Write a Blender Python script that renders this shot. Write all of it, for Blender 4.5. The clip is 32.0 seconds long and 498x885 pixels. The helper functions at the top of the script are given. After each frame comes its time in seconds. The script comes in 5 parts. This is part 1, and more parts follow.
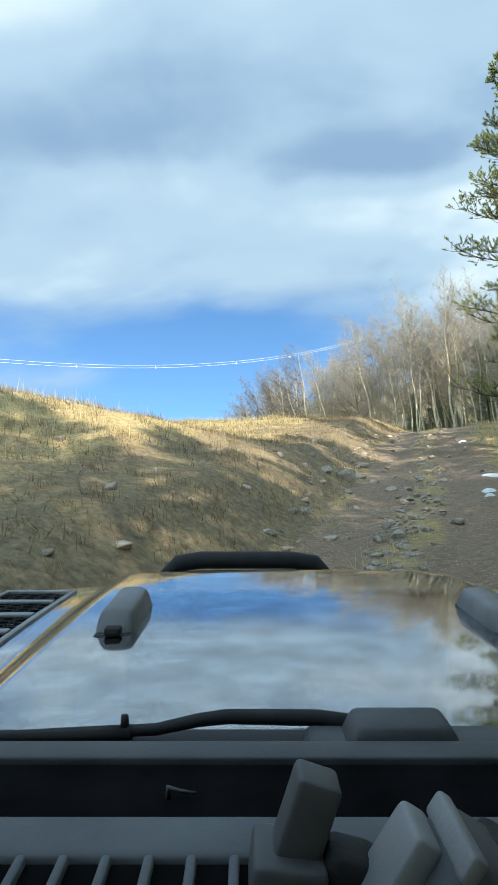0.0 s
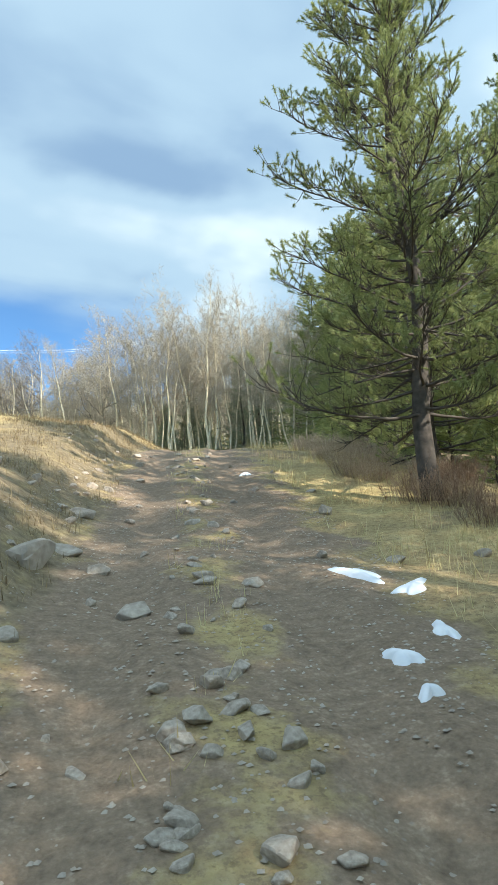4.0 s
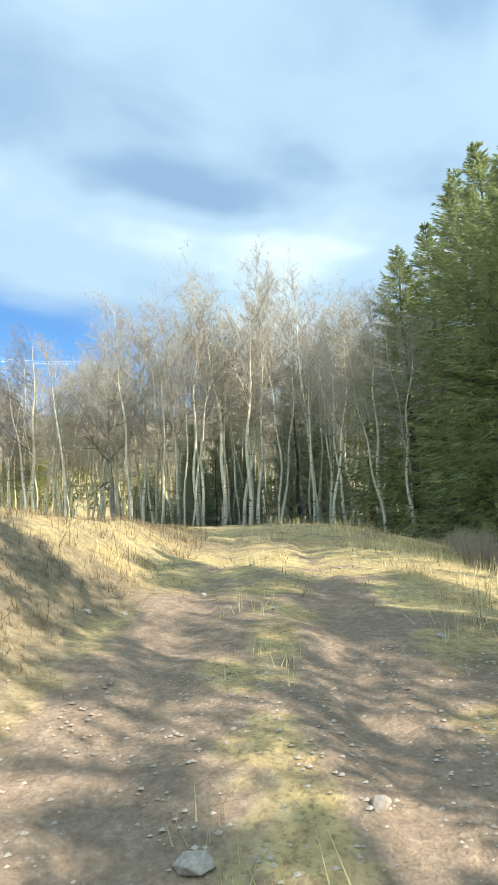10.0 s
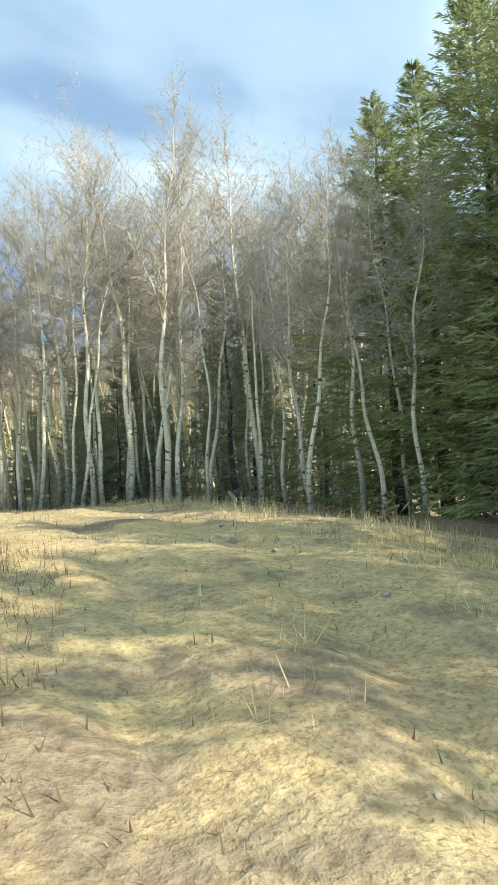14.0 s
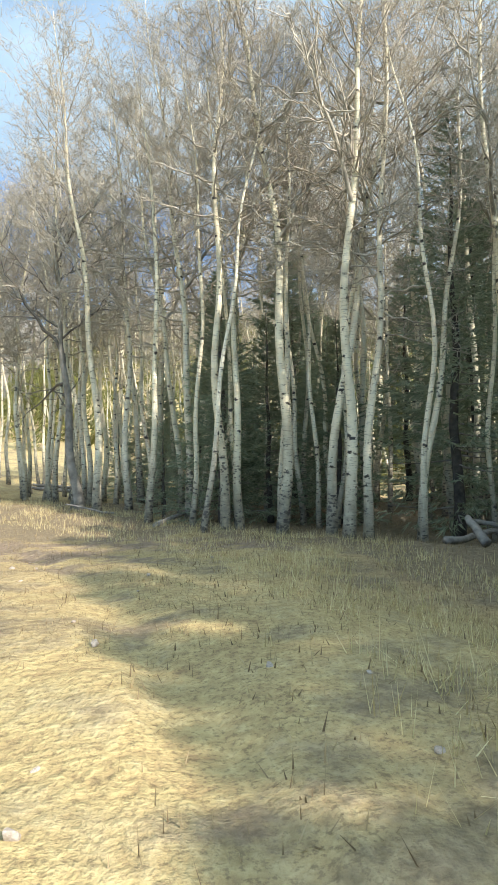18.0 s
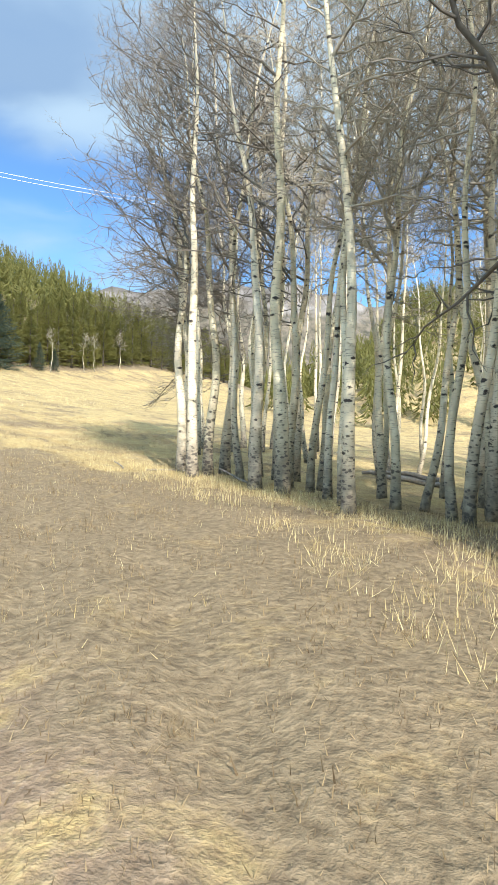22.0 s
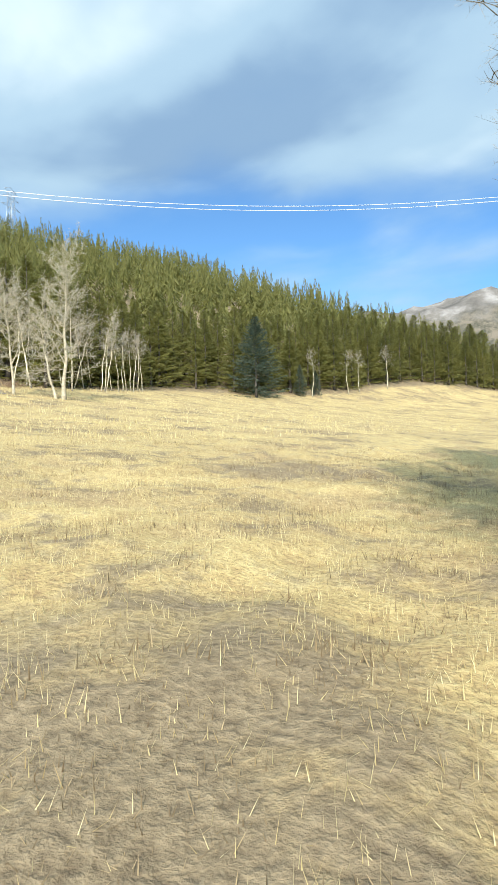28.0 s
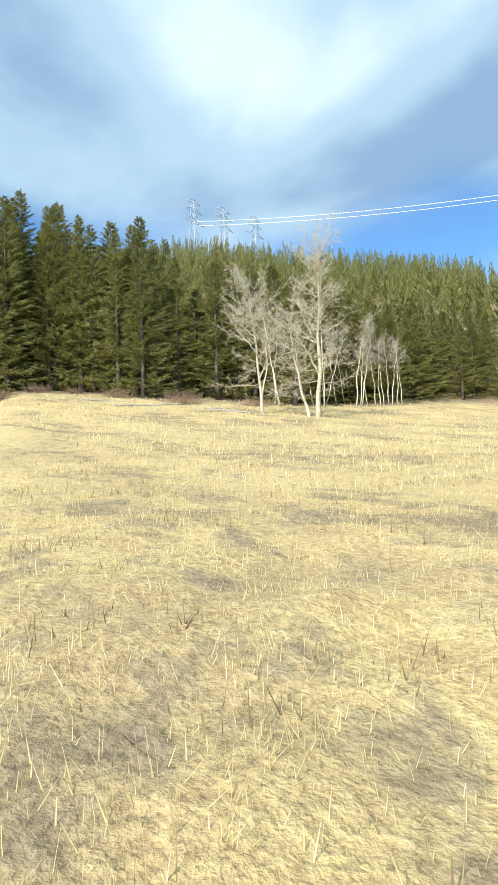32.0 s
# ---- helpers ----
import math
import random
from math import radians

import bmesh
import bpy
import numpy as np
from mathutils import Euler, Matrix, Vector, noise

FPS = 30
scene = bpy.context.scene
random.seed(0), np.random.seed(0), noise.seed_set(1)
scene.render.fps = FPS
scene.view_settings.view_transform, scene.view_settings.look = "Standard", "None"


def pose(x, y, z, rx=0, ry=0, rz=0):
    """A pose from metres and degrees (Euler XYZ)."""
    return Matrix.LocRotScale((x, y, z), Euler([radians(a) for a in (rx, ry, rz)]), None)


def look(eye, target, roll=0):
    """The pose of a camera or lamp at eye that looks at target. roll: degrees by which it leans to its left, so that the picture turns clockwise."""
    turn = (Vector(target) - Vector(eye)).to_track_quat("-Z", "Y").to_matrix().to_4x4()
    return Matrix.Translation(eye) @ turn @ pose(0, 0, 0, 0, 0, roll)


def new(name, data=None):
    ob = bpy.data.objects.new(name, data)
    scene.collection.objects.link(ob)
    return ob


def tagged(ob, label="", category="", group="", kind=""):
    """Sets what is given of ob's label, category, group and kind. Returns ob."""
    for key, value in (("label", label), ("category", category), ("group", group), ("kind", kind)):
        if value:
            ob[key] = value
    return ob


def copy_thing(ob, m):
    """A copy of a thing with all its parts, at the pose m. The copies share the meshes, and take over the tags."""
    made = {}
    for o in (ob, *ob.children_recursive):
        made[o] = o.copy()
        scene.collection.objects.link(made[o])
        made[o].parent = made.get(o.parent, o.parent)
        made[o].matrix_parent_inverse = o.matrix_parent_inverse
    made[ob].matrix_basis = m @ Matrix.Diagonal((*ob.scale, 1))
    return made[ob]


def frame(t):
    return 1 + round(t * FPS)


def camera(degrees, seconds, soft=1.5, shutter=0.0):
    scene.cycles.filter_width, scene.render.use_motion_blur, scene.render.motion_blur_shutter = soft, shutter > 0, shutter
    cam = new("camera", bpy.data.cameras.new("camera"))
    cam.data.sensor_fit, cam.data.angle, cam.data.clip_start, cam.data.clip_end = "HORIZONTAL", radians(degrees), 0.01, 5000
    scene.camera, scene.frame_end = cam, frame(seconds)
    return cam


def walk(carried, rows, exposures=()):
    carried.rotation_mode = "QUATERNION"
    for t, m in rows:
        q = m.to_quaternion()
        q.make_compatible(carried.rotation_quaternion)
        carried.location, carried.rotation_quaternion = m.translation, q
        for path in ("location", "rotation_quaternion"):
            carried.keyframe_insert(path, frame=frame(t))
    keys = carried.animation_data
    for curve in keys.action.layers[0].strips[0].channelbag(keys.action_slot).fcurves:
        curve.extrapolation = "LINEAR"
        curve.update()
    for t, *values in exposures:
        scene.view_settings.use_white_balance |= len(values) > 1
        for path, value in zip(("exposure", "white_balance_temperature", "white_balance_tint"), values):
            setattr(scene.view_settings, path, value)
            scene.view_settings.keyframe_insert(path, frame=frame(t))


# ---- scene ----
cam = camera(42.6, 32.0, 1.15)
PATH = [
    (0, (0.026, 0.032, 1.772), (0.049, 2.006, 2.096), -5.9),
    (0.5, (0.072, 1.0, 1.977), (0.157, 2.974, 2.283), -6.4),
    (1, (0.126, 1.958, 2.158), (0.289, 3.93, 2.447), -6.6),
    (1.5, (0.243, 2.956, 2.344), (0.496, 4.921, 2.617), -6.8),
    (2, (0.446, 4.019, 2.552), (0.817, 5.967, 2.814), -6.9),
    (2.5, (0.752, 5.153, 2.754), (1.256, 7.072, 3.008), -6.8),
    (3, (1.135, 6.309, 2.953), (1.755, 8.194, 3.2), -6.5),
    (3.5, (1.526, 7.448, 3.147), (2.246, 9.297, 3.401), -5.8),
    (5.5, (3.412, 11.814, 3.852), (4.321, 13.557, 4.217), -0.9),
    (6, (3.748, 12.974, 4.194), (4.654, 14.72, 4.556), -0.2),
    (6.5, (3.949, 14.277, 4.633), (4.847, 16.03, 4.979), -0.2),
    (7, (4.228, 15.719, 5.026), (5.111, 17.482, 5.361), 0.0),
    (7.5, (4.736, 17.109, 5.27), (5.571, 18.894, 5.61), 0.2),
    (8, (5.276, 18.387, 5.483), (6.064, 20.192, 5.828), 0.1),
    (8.5, (5.751, 19.625, 5.707), (6.488, 21.45, 6.06), -0.3),
    (9, (6.127, 20.897, 6.198), (6.816, 22.742, 6.547), -0.5),
    (9.5, (6.389, 22.289, 6.725), (7.069, 24.139, 7.062), -1.6),
    (10, (6.711, 23.736, 7.142), (7.41, 25.579, 7.48), -2.4),
    (10.5, (6.968, 24.271, 7.472), (7.703, 26.101, 7.804), -3.3),
    (11, (7.434, 25.687, 7.621), (8.22, 27.496, 7.949), -4.0),
    (11.5, (7.99, 27.169, 7.9), (8.831, 28.957, 8.21), -4.6),
    (12, (8.483, 28.589, 8.152), (9.377, 30.356, 8.432), -4.9),
    (12.5, (8.964, 30.116, 8.345), (9.897, 31.869, 8.584), -4.5),
    (13, (9.403, 31.527, 8.478), (10.361, 33.272, 8.666), -4.2),
    (13.5, (9.792, 32.912, 8.496), (10.761, 34.656, 8.641), -3.7),
    (15.5, (12.794, 38.552, 9.328), (13.633, 40.362, 9.467), -1.6),
    (16, (13.281, 39.905, 9.519), (14.066, 41.739, 9.658), -1.3),
    (16.5, (13.585, 41.35, 9.647), (14.316, 43.208, 9.767), -1.1),
    (17, (13.851, 42.971, 9.832), (14.512, 44.857, 9.92), -1.3),
    (17.5, (14.113, 44.611, 9.934), (14.702, 46.522, 9.987), -1.3),
    (18, (14.2, 46.242, 10.024), (14.719, 48.174, 10.048), -1.2),
    (18.5, (14.241, 48.051, 10.057), (14.678, 50.003, 10.056), -0.7),
    (19, (14.186, 49.981, 10.04), (14.527, 51.952, 10.006), -0.4),
    (19.5, (14.134, 52.029, 10.011), (14.35, 54.016, 9.945), 0.2),
    (20, (13.941, 54.06, 9.984), (14.028, 56.057, 9.894), 0.1),
    (20.5, (13.616, 56.021, 9.953), (13.57, 58.019, 9.859), 0.6),
    (21, (13.129, 57.934, 9.899), (12.935, 59.923, 9.815), 1.1),
    (21.5, (12.441, 59.763, 9.806), (12.127, 61.737, 9.749), 2.0),
    (22, (11.682, 61.562, 9.712), (11.246, 63.513, 9.67), 2.0),
    (22.5, (10.939, 63.278, 9.654), (10.407, 65.206, 9.626), 1.7),
    (23, (10.218, 64.808, 9.636), (9.619, 66.716, 9.608), 1.1),
    (23.5, (9.48, 66.298, 9.639), (8.823, 68.186, 9.62), 0.7),
    (24, (8.705, 67.845, 9.677), (8.003, 69.718, 9.678), 0.4),
    (24.5, (7.881, 69.488, 9.743), (7.147, 71.348, 9.762), 0.3),
    (26.5, (4.309, 75.509, 9.992), (3.424, 77.302, 10.033), 0.1),
    (27, (3.265, 76.746, 10.052), (2.299, 78.497, 10.091), -0.1),
    (27.5, (2.205, 77.967, 10.128), (1.148, 79.665, 10.16), -0.5),
    (28, (1.071, 79.159, 10.199), (-0.094, 80.785, 10.226), -1.3),
    (28.5, (-0.172, 80.336, 10.287), (-1.445, 81.879, 10.313), -2.5),
    (29, (-1.562, 81.456, 10.386), (-2.934, 82.91, 10.419), -3.6),
    (29.5, (-3.019, 82.446, 10.484), (-4.467, 83.825, 10.525), -4.1),
    (30, (-4.446, 83.305, 10.561), (-5.953, 84.619, 10.607), -4.4),
    (30.5, (-5.866, 84.079, 10.639), (-7.424, 85.331, 10.689), -4.3),
    (31, (-7.271, 84.865, 10.714), (-8.87, 86.066, 10.769), -3.5),
    (31.5, (-8.683, 85.756, 10.818), (-10.325, 86.895, 10.893), -2.6),
    (32, (-10.183, 86.55, 11.007), (-11.855, 87.642, 11.114), -1.9),
]
walk(cam, [(t, look(eye, target, roll)) for t, eye, target, roll in PATH], [(0, 0.68, 6500, 10), (3, 0.72, 6500, 10), (9, 0.86, 6500, 10), (13, 0.88, 6500, 11), (16, 0.93, 6500, 13), (19, 0.93, 6450, 15), (21, 0.87, 6450, 15), (24, 0.74, 6450, 12), (28, 0.7, 6450, 10), (32, 0.78, 6450, 10)])

# ---- sky, sun ----
SUN_EL, SUN_AZ = 33.0, -60.0  # degrees; the azimuth from +x towards +y


def make_world():
    world = bpy.data.worlds.new("sky")
    scene.world = world
    world.use_nodes = True
    t = world.node_tree
    t.nodes.clear()
    n, l = t.nodes.new, t.links.new
    out, bg, sky, co = n("ShaderNodeOutputWorld"), n("ShaderNodeBackground"), n("ShaderNodeTexSky"), n("ShaderNodeTexCoord")
    sky.sky_type, sky.sun_disc = "NISHITA", False
    sky.sun_elevation, sky.sun_rotation = radians(SUN_EL), radians(90 - SUN_AZ)
    sky.altitude, sky.air_density, sky.dust_density, sky.ozone_density = 1500, 1.0, 0.3, 1.6
    sep = n("ShaderNodeSeparateXYZ")
    l(co.outputs["Generated"], sep.inputs[0])

    def math_node(op, a, b=None):
        m = n("ShaderNodeMath")
        m.operation = op
        for k, v in ((0, a), (1, b)):
            if v is None:
                continue
            if isinstance(v, (int, float)):
                m.inputs[k].default_value = v
            else:
                l(v, m.inputs[k])
        return m.outputs[0]

    high = math_node("MAXIMUM", sep.outputs[2], 0.0)
    den = math_node("ADD", high, 0.16)
    comb = n("ShaderNodeCombineXYZ")
    l(math_node("DIVIDE", sep.outputs[0], den), comb.inputs[0])
    l(math_node("DIVIDE", sep.outputs[1], den), comb.inputs[1])

    def cloud_noise(scale, detail, rough, warp, move):
        mp, nz = n("ShaderNodeMapping"), n("ShaderNodeTexNoise")
        mp.inputs["Location"].default_value = move
        mp.inputs["Scale"].default_value = (1.0, 1.25, 1)
        l(comb.outputs[0], mp.inputs[0])
        l(mp.outputs[0], nz.inputs["Vector"])
        nz.inputs["Scale"].default_value, nz.inputs["Detail"].default_value = scale, detail
        nz.inputs["Roughness"].default_value, nz.inputs["Distortion"].default_value = rough, warp
        return nz.outputs["Fac"]

    def ramp(fac, stops, smooth_it=True):
        r = n("ShaderNodeValToRGB")
        e = r.color_ramp.elements
        while len(e) < len(stops):
            e.new(0.5)
        for k, (p, c) in zip(e, stops):
            k.position, k.color = p, (c, c, c, 1) if isinstance(c, float) else (*c, 1)
        if smooth_it:
            r.color_ramp.interpolation = "EASE"
        l(fac, r.inputs[0])
        return r.outputs[0]

    base = cloud_noise(0.85, 5.0, 0.45, 0.25, (3.1, 1.4, 0.0))
    fine = cloud_noise(2.3, 6.0, 0.5, 0.4, (7.7, 2.2, 3.0))
    rise = ramp(high, [(0.30, 0.0), (0.45, 1.0)])
    cover = math_node("ADD", math_node("MULTIPLY", base, 0.9), math_node("MULTIPLY", rise, 0.42))
    cover = math_node("ADD", cover, math_node("MULTIPLY", math_node("SUBTRACT", fine, 0.5), 0.22))
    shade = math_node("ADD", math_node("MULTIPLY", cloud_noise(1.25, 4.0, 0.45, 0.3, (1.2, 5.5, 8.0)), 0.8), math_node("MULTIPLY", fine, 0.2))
    # the large banks of cloud: a grey-blue bar over a bright one, and a white bank to the west
    wisp, bend, warp = n("ShaderNodeTexNoise"), n("ShaderNodeVectorMath"), n("ShaderNodeVectorMath")
    l(comb.outputs[0], wisp.inputs["Vector"])
    wisp.inputs["Scale"].default_value, wisp.inputs["Detail"].default_value = 2.2, 5.0
    bend.operation, warp.operation = "MULTIPLY_ADD", "ADD"
    l(wisp.outputs["Color"], bend.inputs[0])
    bend.inputs[1].default_value, bend.inputs[2].default_value = (0.42, 0.34, 0.0), (-0.21, -0.17, 0.0)
    l(comb.outputs[0], warp.inputs[0])
    l(bend.outputs[0], warp.inputs[1])

    def bank(x, y, wide, deep_, amount):
        mp, ln = n("ShaderNodeMapping"), n("ShaderNodeVectorMath")
        mp.inputs["Location"].default_value, mp.inputs["Scale"].default_value = (-x / wide, -y / deep_, 0), (1 / wide, 1 / deep_, 0)
        l(warp.outputs[0], mp.inputs[0])
        ln.operation = "LENGTH"
        l(mp.outputs[0], ln.inputs[0])
        d = ln.outputs["Value"]
        return math_node("MULTIPLY", math_node("EXPONENT", math_node("MULTIPLY", math_node("MULTIPLY", d, d), -1.0)), amount)

    shade = math_node("ADD", math_node("MULTIPLY", shade, 0.65), 0.178)
    for lobe in ((0.34, 1.20, 0.36, 0.13, -0.115), (0.05, 0.97, 0.24, 0.13, -0.09), (0.26, 1.45, 0.42, 0.13, 0.07), (-0.22, 1.22, 0.26, 0.12, 0.09),
                 (-0.63, 0.86, 0.40, 0.15, 0.085), (-1.04, 0.53, 0.42, 0.16, 0.075), (-0.86, 1.20, 0.45, 0.14, -0.11), (0.80, 0.74, 0.25, 0.2, 0.08), (-1.30, 0.95, 0.3, 0.2, -0.05)):
        shade = math_node("ADD", shade, bank(*lobe))
    # low white banks behind the crest and the grove, a clear gap over the hill
    for lobe in ((-0.62, 2.25, 0.5, 0.34, 0.30), (1.15, 1.95, 0.75, 0.75, 0.34), (-1.05, 1.55, 0.6, 0.32, -0.16)):
        cover = math_node("ADD", cover, bank(*lobe))
    cover = ramp(cover, [(0.46, 0.0), (0.78, 1.0)])
    tone = ramp(shade, [(0.39, (2.3, 3.65, 5.35)), (0.50, (3.85, 5.5, 6.85)), (0.63, (7.2, 8.6, 9.0))])
    # thin cloud glows on the side of the sun
    near = n("ShaderNodeVectorMath")
    near.operation = "DOT_PRODUCT"
    l(co.outputs["Generated"], near.inputs[0])
    near.inputs[1].default_value = (math.cos(radians(SUN_EL)) * math.cos(radians(SUN_AZ)), math.cos(radians(SUN_EL)) * math.sin(radians(SUN_AZ)), math.sin(radians(SUN_EL)))
    glow = math_node("MAXIMUM", near.outputs["Value"], 0.0)
    glow = math_node("ADD", math_node("MULTIPLY", math_node("MULTIPLY", glow, glow), 1.7), 0.97)
    lit = n("ShaderNodeVectorMath")
    lit.operation = "SCALE"
    l(tone, lit.inputs[0])
    l(glow, lit.inputs["Scale"])
    tone = lit.outputs[0]
    deep = n("ShaderNodeMix")
    deep.data_type, deep.blend_type = "RGBA", "MULTIPLY"
    deep.inputs["Factor"].default_value = 1.0
    l(sky.outputs[0], deep.inputs["A"])
    deep.inputs["B"].default_value = (0.82, 1.22, 1.44, 1)
    mix = n("ShaderNodeMix")
    mix.data_type = "RGBA"
    l(cover, mix.inputs["Factor"])
    l(deep.outputs["Result"], mix.inputs["A"])
    l(tone, mix.inputs["B"])
    l(mix.outputs["Result"], bg.inputs[0])
    bg.inputs[1].default_value = 0.083
    l(bg.outputs[0], out.inputs[0])


make_world()
sun_lamp = bpy.data.lights.new("sun", "SUN")
sun_lamp.energy, sun_lamp.angle, sun_lamp.color = 5.0, radians(0.6), (1.0, 0.94, 0.84)
sun_ob = new("sun", sun_lamp)
sun_dir = Vector((math.cos(radians(SUN_EL)) * math.cos(radians(SUN_AZ)), math.cos(radians(SUN_EL)) * math.sin(radians(SUN_AZ)), math.sin(radians(SUN_EL))))
sun_ob.matrix_world = look(sun_dir * 300, (0, 0, 0))

# ---- materials ----
class Nodes:
    """A short way to write node materials."""

    def __init__(self, name, rough=0.8, metal=0.0, spec=0.3):
        self.mat = bpy.data.materials.new(name)
        self.mat.use_nodes = True
        self.t = self.mat.node_tree
        self.t.nodes.clear()
        self.out, self.b = self.t.nodes.new("ShaderNodeOutputMaterial"), self.t.nodes.new("ShaderNodeBsdfPrincipled")
        self.t.links.new(self.b.outputs[0], self.out.inputs[0])
        self.b.inputs["Roughness"].default_value, self.b.inputs["Metallic"].default_value = rough, metal
        self.b.inputs["Specular IOR Level"].default_value = spec

    def put(self, value, socket):
        if isinstance(value, (int, float)):
            socket.default_value = value
        elif isinstance(value, tuple):
            socket.default_value = (*value, 1) if len(value) == 3 and socket.type == "RGBA" else value
        else:
            self.t.links.new(value, socket)

    def coords(self, kind="Object", scale=(1, 1, 1)):
        c, m = self.t.nodes.new("ShaderNodeTexCoord"), self.t.nodes.new("ShaderNodeMapping")
        self.t.links.new(c.outputs[kind], m.inputs[0])
        m.inputs["Scale"].default_value = scale
        return m.outputs[0]

    def place(self, scale=(1, 1, 1)):
        g, m = self.t.nodes.new("ShaderNodeNewGeometry"), self.t.nodes.new("ShaderNodeMapping")
        self.t.links.new(g.outputs["Position"], m.inputs[0])
        m.inputs["Scale"].default_value = scale
        return m.outputs[0]

    def noise(self, vec, scale, detail=4.0, rough=0.55, warp=0.0):
        k = self.t.nodes.new("ShaderNodeTexNoise")
        self.t.links.new(vec, k.inputs["Vector"])
        for key, v in (("Scale", scale), ("Detail", detail), ("Roughness", rough), ("Distortion", warp)):
            k.inputs[key].default_value = v
        return k.outputs["Fac"]

    def voronoi(self, vec, scale, feature="F1"):
        k = self.t.nodes.new("ShaderNodeTexVoronoi")
        k.feature = feature
        self.t.links.new(vec, k.inputs["Vector"])
        k.inputs["Scale"].default_value = scale
        return k.outputs["Distance"]

    def ramp(self, fac, stops):
        r = self.t.nodes.new("ShaderNodeValToRGB")
        e = r.color_ramp.elements
        while len(e) < len(stops):
            e.new(0.5)
        for k, (p, c) in zip(e, stops):
            k.position, k.color = p, (c, c, c, 1) if isinstance(c, (int, float)) else (*c, 1)
        self.t.links.new(fac, r.inputs[0])
        return r.outputs[0]

    def mix(self, fac, a, b, blend="MIX"):
        m = self.t.nodes.new("ShaderNodeMix")
        m.data_type, m.blend_type = "RGBA", blend
        self.put(fac, m.inputs["Factor"])
        self.put(a, m.inputs["A"])
        self.put(b, m.inputs["B"])
        return m.outputs["Result"]

    def calc(self, op, a, b=0.0):
        m = self.t.nodes.new("ShaderNodeMath")
        m.operation = op
        self.put(a, m.inputs[0])
        self.put(b, m.inputs[1])
        return m.outputs[0]

    def chance(self, island=False):
        if island:
            return self.t.nodes.new("ShaderNodeNewGeometry").outputs["Random Per Island"]
        return self.t.nodes.new("ShaderNodeObjectInfo").outputs["Random"]

    def attr(self, name):
        a = self.t.nodes.new("ShaderNodeAttribute")
        a.attribute_name = name
        return a.outputs["Fac"]

    def bump(self, fac, strength=0.4, far=0.02):
        b = self.t.nodes.new("ShaderNodeBump")
        b.inputs["Strength"].default_value, b.inputs["Distance"].default_value = strength, far
        self.t.links.new(fac, b.inputs["Height"])
        self.t.links.new(b.outputs[0], self.b.inputs["Normal"])
        return self

    def colour(self, c, thin=0.0):
        """thin: the share of light that a leaf or blade lets through."""
        self.put(c, self.b.inputs["Base Color"])
        if thin:
            tr, ad = self.t.nodes.new("ShaderNodeBsdfTranslucent"), self.t.nodes.new("ShaderNodeMixShader")
            self.put(c, tr.inputs["Color"])
            ad.inputs[0].default_value = thin
            self.t.links.new(self.b.outputs[0], ad.inputs[1])
            self.t.links.new(tr.outputs[0], ad.inputs[2])
            self.t.links.new(ad.outputs[0], self.out.inputs[0])
        return self


def grain_mat(name, a, b, scale=20.0, rough=0.6, metal=0.0, spec=0.3, bump=0.15):
    k = Nodes(name, rough, metal, spec)
    v = k.coords()
    f = k.calc("ADD", k.calc("MULTIPLY", k.noise(v, scale, 5), 0.6), k.calc("MULTIPLY", k.noise(v, scale * 0.12, 3), 0.4))
    k.colour(k.ramp(f, [(0.32, a), (0.68, b)]))
    k.bump(k.noise(v, scale * 2, 3), bump, 0.01)
    return k.mat


